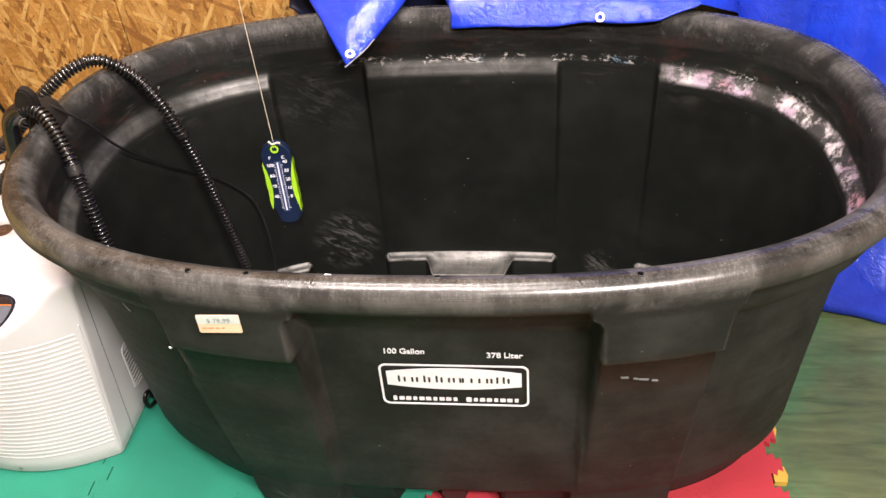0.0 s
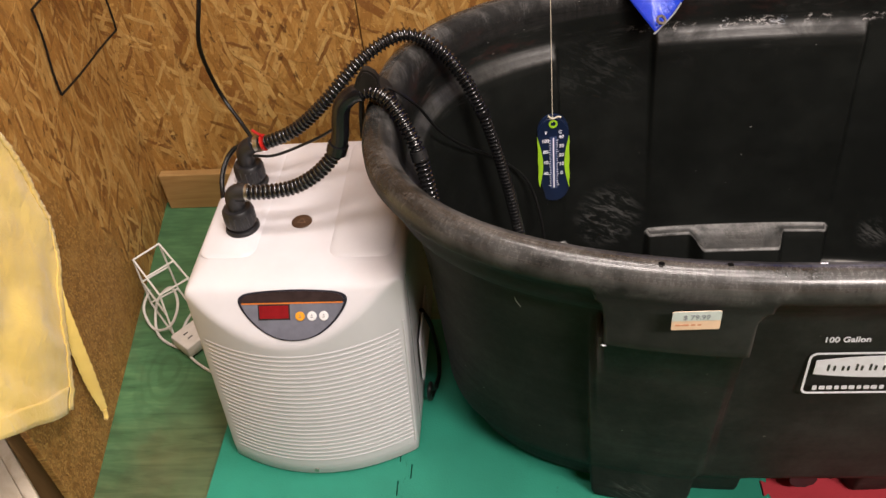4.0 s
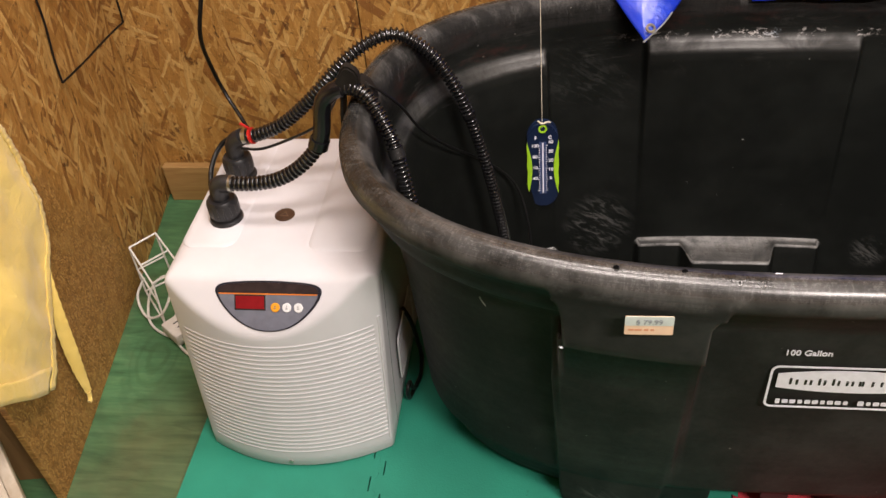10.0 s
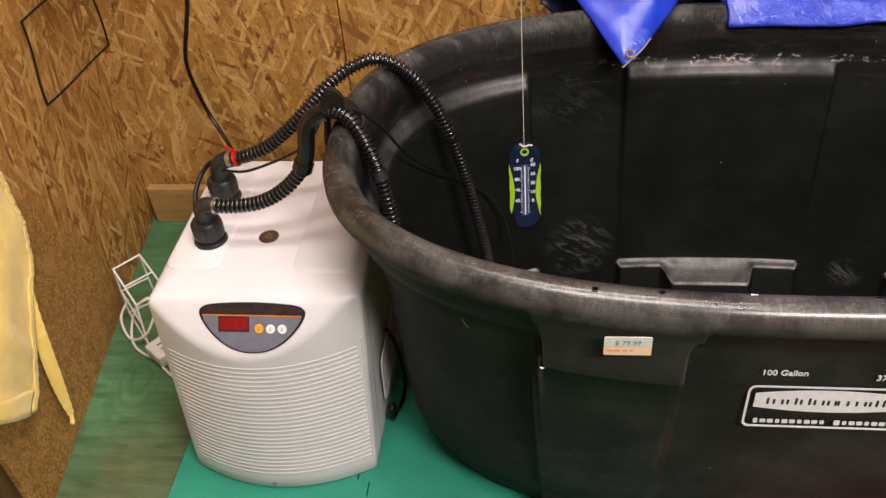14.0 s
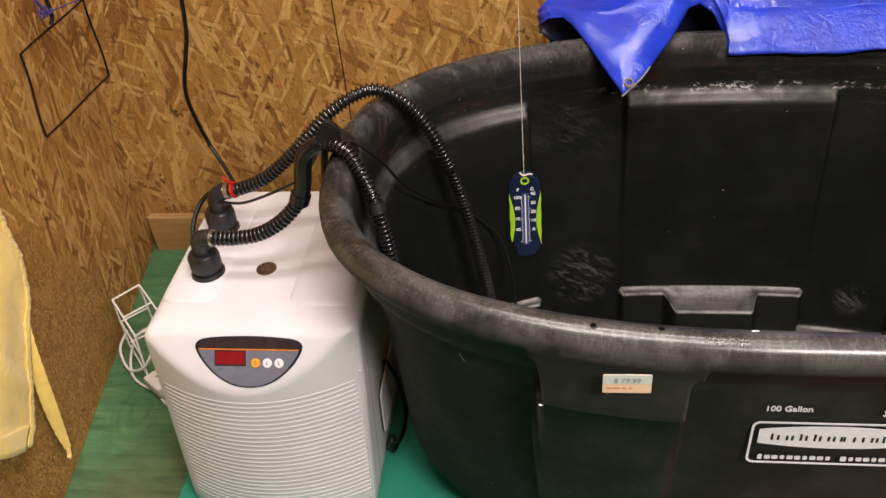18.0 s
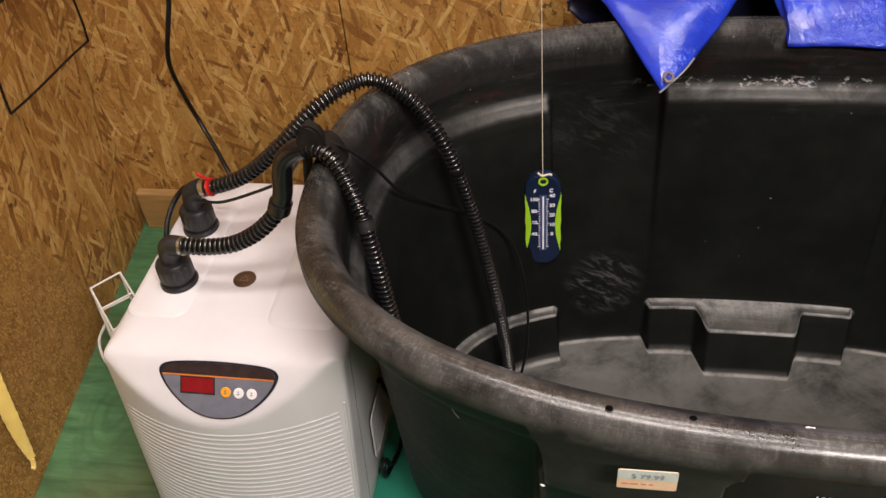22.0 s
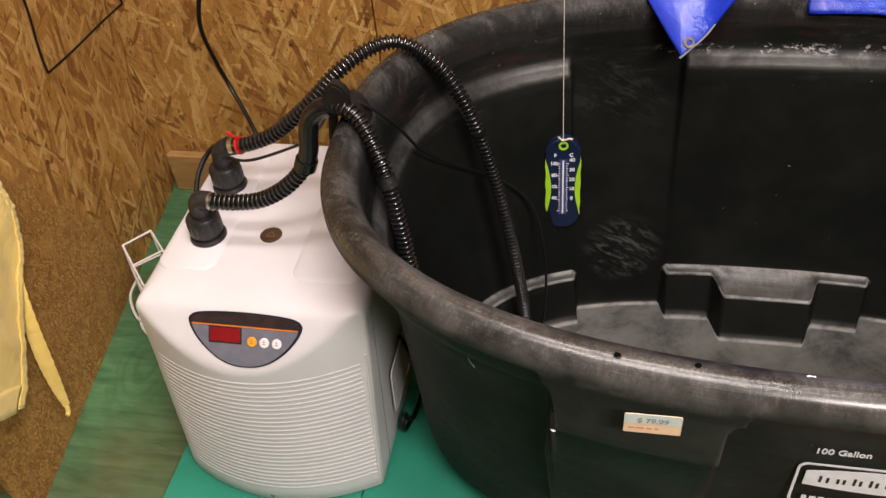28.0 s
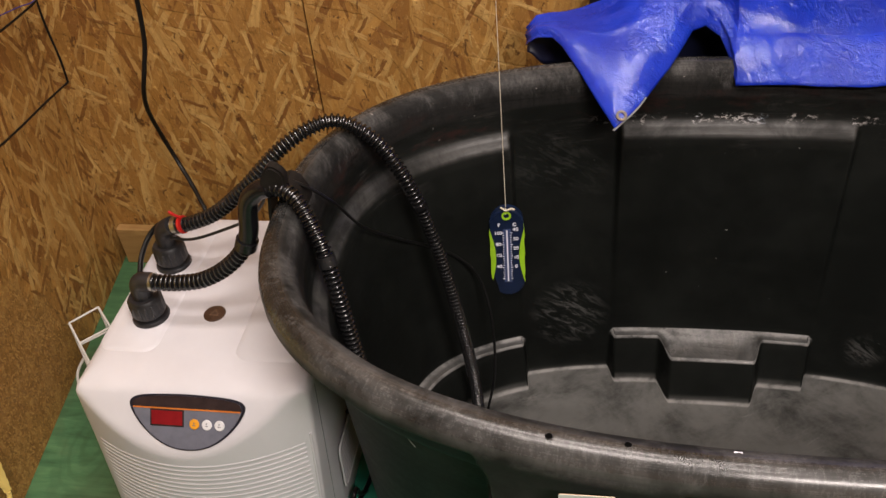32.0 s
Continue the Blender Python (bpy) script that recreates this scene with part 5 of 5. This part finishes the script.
bm = prism([(float(x), float(y)) for x, y in capsule(0.052, 0.172)], -0.008, 0.008)
bmesh.ops.bevel(bm, geom=[e for e in bm.edges if abs(e.verts[0].co.z - e.verts[1].co.z) < 1e-6], offset=0.004, segments=3, affect="EDGES")
tbody = part("body", bm, NAVY, thermo, "navy body", m=upright(-0.0735))
for side in (-1, 1):
    out = [(side * (0.0268 + 0.0006 * math.sin(k * 2.1)), 0.047 - 0.0115 * k) for k in range(10)]
    inn = [(side * (0.0262 - 0.0080 * math.sin(math.pi * k / 9)), 0.047 - 0.0115 * k) for k in range(10)]
    part("grip", prism(out + inn[::-1], -0.0085, 0.0092), LIME, tbody, "lime green grip", smooth=False)
part("ring", band([(0.0075 * math.cos(a), 0.0075 * math.sin(a)) for a in np.linspace(0, 2 * math.pi, 17)[:-1]], [(0.0045 * math.cos(a), 0.0045 * math.sin(a)) for a in np.linspace(0, 2 * math.pi, 17)[:-1]], -0.009, 0.0095), LIME, tbody, "lime ring", m=pose(0, 0.073, 0))
part("column", box_bm(0.0022, 0.100, 0.001), WHITE_INK, tbody, "white tube", smooth=False, m=pose(0, -0.004, 0.0082))
part("scale_plate", box_bm(0.012, 0.104, 0.0006), plain("blue_scale", (0.05, 0.075, 0.17), 0.4, bump=0), tbody, smooth=False, m=pose(0, -0.004, 0.0078))
for k in range(21):
    for side in (-1, 1):
        w = 0.004 if k % 5 == 0 else 0.0022
        part("tick", box_bm(w, 0.0007, 0.0006), WHITE_INK, tbody, smooth=False, m=pose(side * (0.0048 + w / 2), 0.041 - 0.0045 * k, 0.0084))
for text, u, w in (("F", -0.012, 0.056), ("C", 0.012, 0.056), ("100", -0.0135, 0.041), ("80", -0.0135, 0.0195), ("60", -0.0135, -0.002), ("40", -0.0135, -0.024), ("40", 0.0135, 0.047), ("30", 0.0135, 0.029), ("20", 0.0135, 0.011), ("10", 0.0135, -0.007), ("0", 0.0135, -0.025)):
    part("figure", words_mesh(text, 0.0085, 0.0002, 0.0002), WHITE_INK, tbody, smooth=False, m=pose(u, w, 0.0086))
line = part("string", sweep([Vector((0, -0.010, 0.003)), Vector((0.0, -0.003, 0.014)), Vector((-0.004, 0.0, 0.4)), Vector((-0.02, 0.0, ROOM_H - RZ))], 0.0006, 6), STRING, thermo, "thin cotton string")
part("knot", sweep(spline([(-0.008, -0.009, 0.018), (0.0, -0.010, 0.012), (0.010, -0.010, 0.016), (0.018, -0.010, 0.014)], 0.003), 0.0018, 6), STRING, thermo)

# ---- blue tarp ----
KX = [-0.345, -0.327, -0.300, -0.284, -0.252, -0.221, -0.198, -0.167, -0.147, -0.115, -0.079, -0.058, -0.036, -0.020, -0.013, 0.066, 0.145, 0.26, 0.36, 0.43, 0.50, 0.56, 0.64, 0.72, 0.85, 1.6]
HY = [0.452, 0.44, 0.425, 0.406, 0.361, 0.31, 0.274, 0.302, 0.326, 0.368, 0.428, 0.44, 0.43, 0.404, 0.364, 0.36, 0.357, 0.345, 0.324, 0.345, 0.385, 0.4, 0.4, 0.25, 0.215, 0.19]
HZ = [0.628, 0.648, 0.656, 0.651, 0.625, 0.595, 0.574, 0.591, 0.605, 0.63, 0.664, 0.668, 0.654, 0.626, 0.603, 0.606, 0.608, 0.615, 0.624, 0.646, 0.61, 0.5, 0.25, 0.015, 0.006, 0.006]
MY = [0.470, 0.462, 0.450, 0.440, 0.428, 0.420, 0.418, 0.420, 0.425, 0.435, 0.455, 0.460, 0.450, 0.430, 0.412, 0.412, 0.412, 0.412, 0.408, 0.400, 0.420, 0.43, 0.43, 0.36, 0.33, 0.30]
MZ = [0.636, 0.656, 0.664, 0.666, 0.668, 0.672, 0.678, 0.688, 0.695, 0.702, 0.712, 0.710, 0.698, 0.678, 0.666, 0.664, 0.662, 0.662, 0.660, 0.660, 0.640, 0.58, 0.45, 0.30, 0.28, 0.28]
TZ = [0.640, 0.661, 0.668, 0.671, 0.677, 0.687, 0.698, 0.73, 0.765, 0.83, 0.91, 0.94, 0.97, 0.99, 1.00, 1.08, 1.17, 1.30, 1.35, 1.35, 1.35, 1.35, 1.35, 1.35, 1.35, 1.35]


def tarp_at(x, v):
    hy, hz, my, mz, tz = (float(np.interp(x, KX, k)) for k in (HY, HZ, MY, MZ, TZ))
    ty = 0.50
    if v < 0.4:
        t = v / 0.4
        y, z = hy + (my - hy) * t, hz + (mz - hz) * t
        z += 0.008 * math.sin(math.pi * t) if x < 0.5 else 0.0
    else:
        t = (v - 0.4) / 0.6
        y, z = my + (ty - my) * t ** 0.7, mz + (tz - mz) * t
    wob = noise.noise(Vector((x * 9, v * 3, 0.3))) * 0.010 + noise.noise(Vector((x * 23, v * 9, 2.3))) * 0.004
    fold = 0.012 * math.sin(x * 38 + 3 * noise.noise(Vector((x * 4, v * 2, 5)))) * smooth01((v - 0.35) / 0.4)
    return Vector((x + 0.006 * noise.noise(Vector((x * 12, v * 8, 7))), y - 0.002 + wob * (0.25 if v < 0.4 else 1.0) * smooth01((x + 0.36) / 0.1) + fold * smooth01((x + 0.30) / 0.2), z + wob * 0.4))


tarp = thing("tarp", "crinkled blue plastic tarp draped over the back rim of the tank", "tarp", (0.3, 0.45, 0.0))
bm = bmesh.new()
xs = sorted(set(list(np.linspace(-0.345, 1.6, 190)) + KX))
grid = [[bm.verts.new(tarp_at(float(x), v) - Vector((0.3, 0.45, 0))) for v in np.linspace(0, 1, 46)] for x in xs]
for a, b in zip(grid, grid[1:]):
    for k in range(45):
        bm.faces.new((a[k], b[k], b[k + 1], a[k + 1]))
sheet = part("sheet", bm, TARP, tarp)
thick = sheet.modifiers.new("thickness", "SOLIDIFY")
thick.thickness, thick.offset = 0.0012, 0


def grommet(p, rot):
    part("grommet", band([(0.0085 * math.cos(a), 0.0085 * math.sin(a)) for a in np.linspace(0, 2 * math.pi, 21)[:-1]], [(0.0048 * math.cos(a), 0.0048 * math.sin(a)) for a in np.linspace(0, 2 * math.pi, 21)[:-1]], -0.001, 0.0022), GROMMET, tarp, "dull metal grommet",
         m=pose(p[0] - 0.3, p[1] - 0.45, p[2], *rot))


grommet((-0.189, 0.279, 0.5985), (38, 0, 20))
hem = spline([(-0.500, -0.178, 0.5765), (-0.467, -0.148, 0.5940), (-0.449, -0.126, 0.6075)], 0.004)
part("worn_hem", sweep(hem, 0.0024, 8, flat=0.5), SHADE_GREY, tarp, "grey worn hem", smooth=True)
# sheet added behind the gap, coloured dark for the shaded hollow there
bm = bmesh.new()
grid = [[bm.verts.new((x - 0.3, 0.095 - 0.03 * math.sin((x + 0.2) * 11) - 0.05 * v, 0.36 + 0.52 * v)) for v in np.linspace(0, 1, 14)] for x in np.linspace(-0.24, 0.12, 22)]
for a, b in zip(grid, grid[1:]):
    for k in range(13):
        bm.faces.new((a[k], b[k], b[k + 1], a[k + 1]))
back = part("shade_fold", bm, TARP_SHADE, tarp, "shaded tarp, its shade painted dark navy")
thick = back.modifiers.new("thickness", "SOLIDIFY")
thick.thickness, thick.offset = 0.0012, 0
grommet((0.256, 0.3430, 0.6260), (62, 0, 0))
# turned corner: the tarp under the first fold, its shade painted navy
bm = bmesh.new()
grid = [[bm.verts.new((x - 0.3, 0.462 - 0.45 + 0.010 * math.sin(v * 2.2) - 0.02 * v * smooth01((x + 0.345) / 0.05), (0.586 + 0.024 * (1 - smooth01((x + 0.343) / 0.03)) + 0.006 * v) * (1 - v) + v * (float(np.interp(x, KX, HZ)) - 0.003))) for v in np.linspace(0, 1, 9)] for x in np.linspace(-0.343, -0.262, 16)]
for a, b in zip(grid, grid[1:]):
    for k in range(8):
        bm.faces.new((a[k], b[k], b[k + 1], a[k + 1]))
turned = part("turned_edge", bm, TARP_SHADE, tarp, "shaded tarp, its shade painted dark navy")
thick = turned.modifiers.new("thickness", "SOLIDIFY")
thick.thickness, thick.offset = 0.0012, 0

# ---- apron on the partition ----
apron = thing("apron", "pale yellow cotton apron hanging on the strand board partition", "apron", (-1.25, -0.1, 0.6))
EDGE = [(0.80, -0.08), (0.70, -0.035), (0.60, -0.010), (0.525, 0.003), (0.443, 0.000), (0.379, -0.032), (0.323, -0.087), (0.265, -0.141), (0.215, -0.190), (0.198, -0.222)]


def apron_right(z):
    zs, ys = [e[0] for e in EDGE][::-1], [e[1] for e in EDGE][::-1]
    return float(np.interp(z, zs, ys))


def cloth_at(f, g, lift=0.0):
    """A point of the apron: f inwards from its free edge, g downwards."""
    zt = 0.80 - 0.600 * g
    y = apron_right(zt) + 0.003 * math.sin(g * 21) + 0.0012 * math.sin(g * 150) - f * 0.36
    crease = 0.010 * noise.noise(Vector((y * 9, zt * 5, 4))) + 0.007 * noise.noise(Vector((y * 20, zt * 14, 1))) + 0.010 * max(0.0, noise.noise(Vector((y * 12 + zt * 9, zt * 7 - y * 5, 9)))) * smooth01((g - 0.4) / 0.3)
    x = -1.331 + (0.551 - y) * 0.1412 + 0.028 + 0.012 * math.sin(f * 8 + 1.1 * math.sin(g * 4)) * f + crease * smooth01(f * 9 + 0.25) + lift
    return Vector((x + 1.25, y + 0.1, zt + 0.342 * f * g ** 3 - 0.6))


def cloth_patch(name, f0, f1, nf, g0, g1, ng, lift=0.0, pucker=0.0, label=""):
    bm = bmesh.new()
    cols = [[bm.verts.new(cloth_at(f, g, lift + pucker * math.sin(330 * g + 40 * f))) for g in np.linspace(g0, g1, ng)] for f in np.linspace(f0, f1, nf)]
    for a, b in zip(cols, cols[1:]):
        for k in range(ng - 1):
            bm.faces.new((a[k], b[k], b[k + 1], a[k + 1]))
    ob = part(name, bm, COTTON, apron, label)
    thick = ob.modifiers.new("thickness", "SOLIDIFY")
    thick.thickness = 0.0016


cloth_patch("cloth", 0.0, 1.0, 61, 0.0, 1.0, 91)
cloth_patch("side_hem", -0.004, 0.036, 5, 0.0, 1.0, 160, 0.0022, 0.0009, "stitched, puckered hem")
cloth_patch("bottom_hem", 0.036, 1.0, 61, 0.965, 1.003, 5, 0.0022, 0.0, "stitched hem")
st = [(-1.217, -0.070, 0.345), (-1.215, -0.090, 0.305), (-1.212, -0.111, 0.240), (-1.210, -0.126, 0.155), (-1.209, -0.133, 0.085)]
bm = sweep(spline([(x + 1.25, y + 0.1, z - 0.6) for x, y, z in st], 0.006), lambda i: 0.0035 + 0.0085 * math.sin(math.pi * min(1.0, i / 47)) ** 0.8 + 0.0006 * math.sin(i * 1.9), 8, flat=0.25)
strap = part("strap", bm, COTTON, apron, "loose yellow strap")
part("knot", sweep(spline([(0.041, -0.033, -0.510), (0.041, -0.036, -0.520), (0.042, -0.042, -0.526), (0.041, -0.046, -0.524)], 0.003), 0.0042, 8), COTTON, strap, "frayed strap end")

# ---- wire rack, cords and outlet on the floor ----
rack = thing("wire_rack", "small white coated wire rack on the floor", "wire rack", (-1.2, 0.22, 0.0))


def rod(points, r=0.0022, name="rod"):
    return part(name, sweep([Vector(p) - Vector((-1.2, 0.22, 0.0)) for p in points], r, 8), WIRE, rack)


A, B, C, D = (-1.268, 0.240, 0.121), (-1.222, 0.283, 0.127), (-1.140, 0.200, 0.100), (-1.192, 0.158, 0.094)
A2, B2, C2, D2 = (-1.262, 0.225, 0.004), (-1.212, 0.268, 0.004), (-1.130, 0.170, 0.004), (-1.180, 0.128, 0.004)
for p, q in ((A, B), (B, C), (C, D), (D, A), (A2, B2), (B2, C2), (C2, D2), (D2, A2), (A, A2), (B, B2), (C, C2), (D, D2)):
    rod((p, q))
mid = [tuple((a + b) / 2 for a, b in zip(p, q)) for p, q in ((A, D), (B, C))]
rod(mid)
rod(([(a + b) / 2 for a, b in zip(A, A2)], [(a + b) / 2 for a, b in zip(B, B2)]))
rod(([(a + b) / 2 for a, b in zip(A, A2)], [(a + b) / 2 for a, b in zip(D, D2)]))
cord("extension_cord", "white extension cord in loose loops on the floor", [(-1.245, 0.215, 0.055), (-1.255, 0.180, 0.030), (-1.225, 0.140, 0.010), (-1.180, 0.130, 0.030), (-1.165, 0.165, 0.060), (-1.190, 0.205, 0.070), (-1.225, 0.190, 0.040),
     (-1.215, 0.130, 0.008), (-1.160, 0.090, 0.006), (-1.110, 0.085, 0.010), (-1.075, 0.110, 0.030), (-1.09, 0.16, 0.040), (-1.14, 0.17, 0.03), (-1.16, 0.12, 0.006), (-1.12, 0.06, 0.005), (-1.05, 0.015, 0.005), (-1.0, 0.02, 0.005)], 0.0029, WHITE_CORD)
outlet = thing("outlet_block", "white multi outlet block on the floor", "outlet block", (-1.118, 0.115, 0.0))
oz = part("housing", box_bm(0.062, 0.095, 0.030, 0.006, 2), WHITE_CORD, outlet, m=pose(0, 0, 0.004, 0, 0, -38))
for k in range(2):
    for sx in (-0.008, 0.008):
        part("slot", box_bm(0.003, 0.011, 0.001), BLACK_INK, oz, smooth=False, m=pose(sx, -0.022 + 0.044 * k, 0.0297))

# ---- board and scraps at the left ----
plank = thing("board", "old whitewashed board leaning by the partition end", "board", (-1.22, -0.42, 0.0))
part("plank", box_bm(0.75, 0.26, 0.024, 0.003, 2), WHITEWASH, plank, m=pose(0.007, -0.145, 0.185, 0, 0, -46))
part("edge_strip", box_bm(0.75, 0.018, 0.030, 0.003, 2), WHITEWASH, plank, "worn edge strip", m=pose(0.007, -0.145, 0.183, 0, 0, -46) @ pose(0, 0.139, 0))
for k in (-0.3, 0.3):
    part("leg", box_bm(0.04, 0.04, 0.184, 0.003, 1), PINE, plank, m=pose(0.007, -0.145, 0.0, 0, 0, -46) @ pose(k, -0.05, 0))
wb = thing("trim_board", "white painted trim board lying by the tarp", "trim board", (0.93, 0.16, 0.0))
part("strip", box_bm(0.30, 0.03, 0.02, 0.002, 1), LAMP_WHITE, wb, m=pose(0.06, 0.115, 0.06, 0, 0, -5))
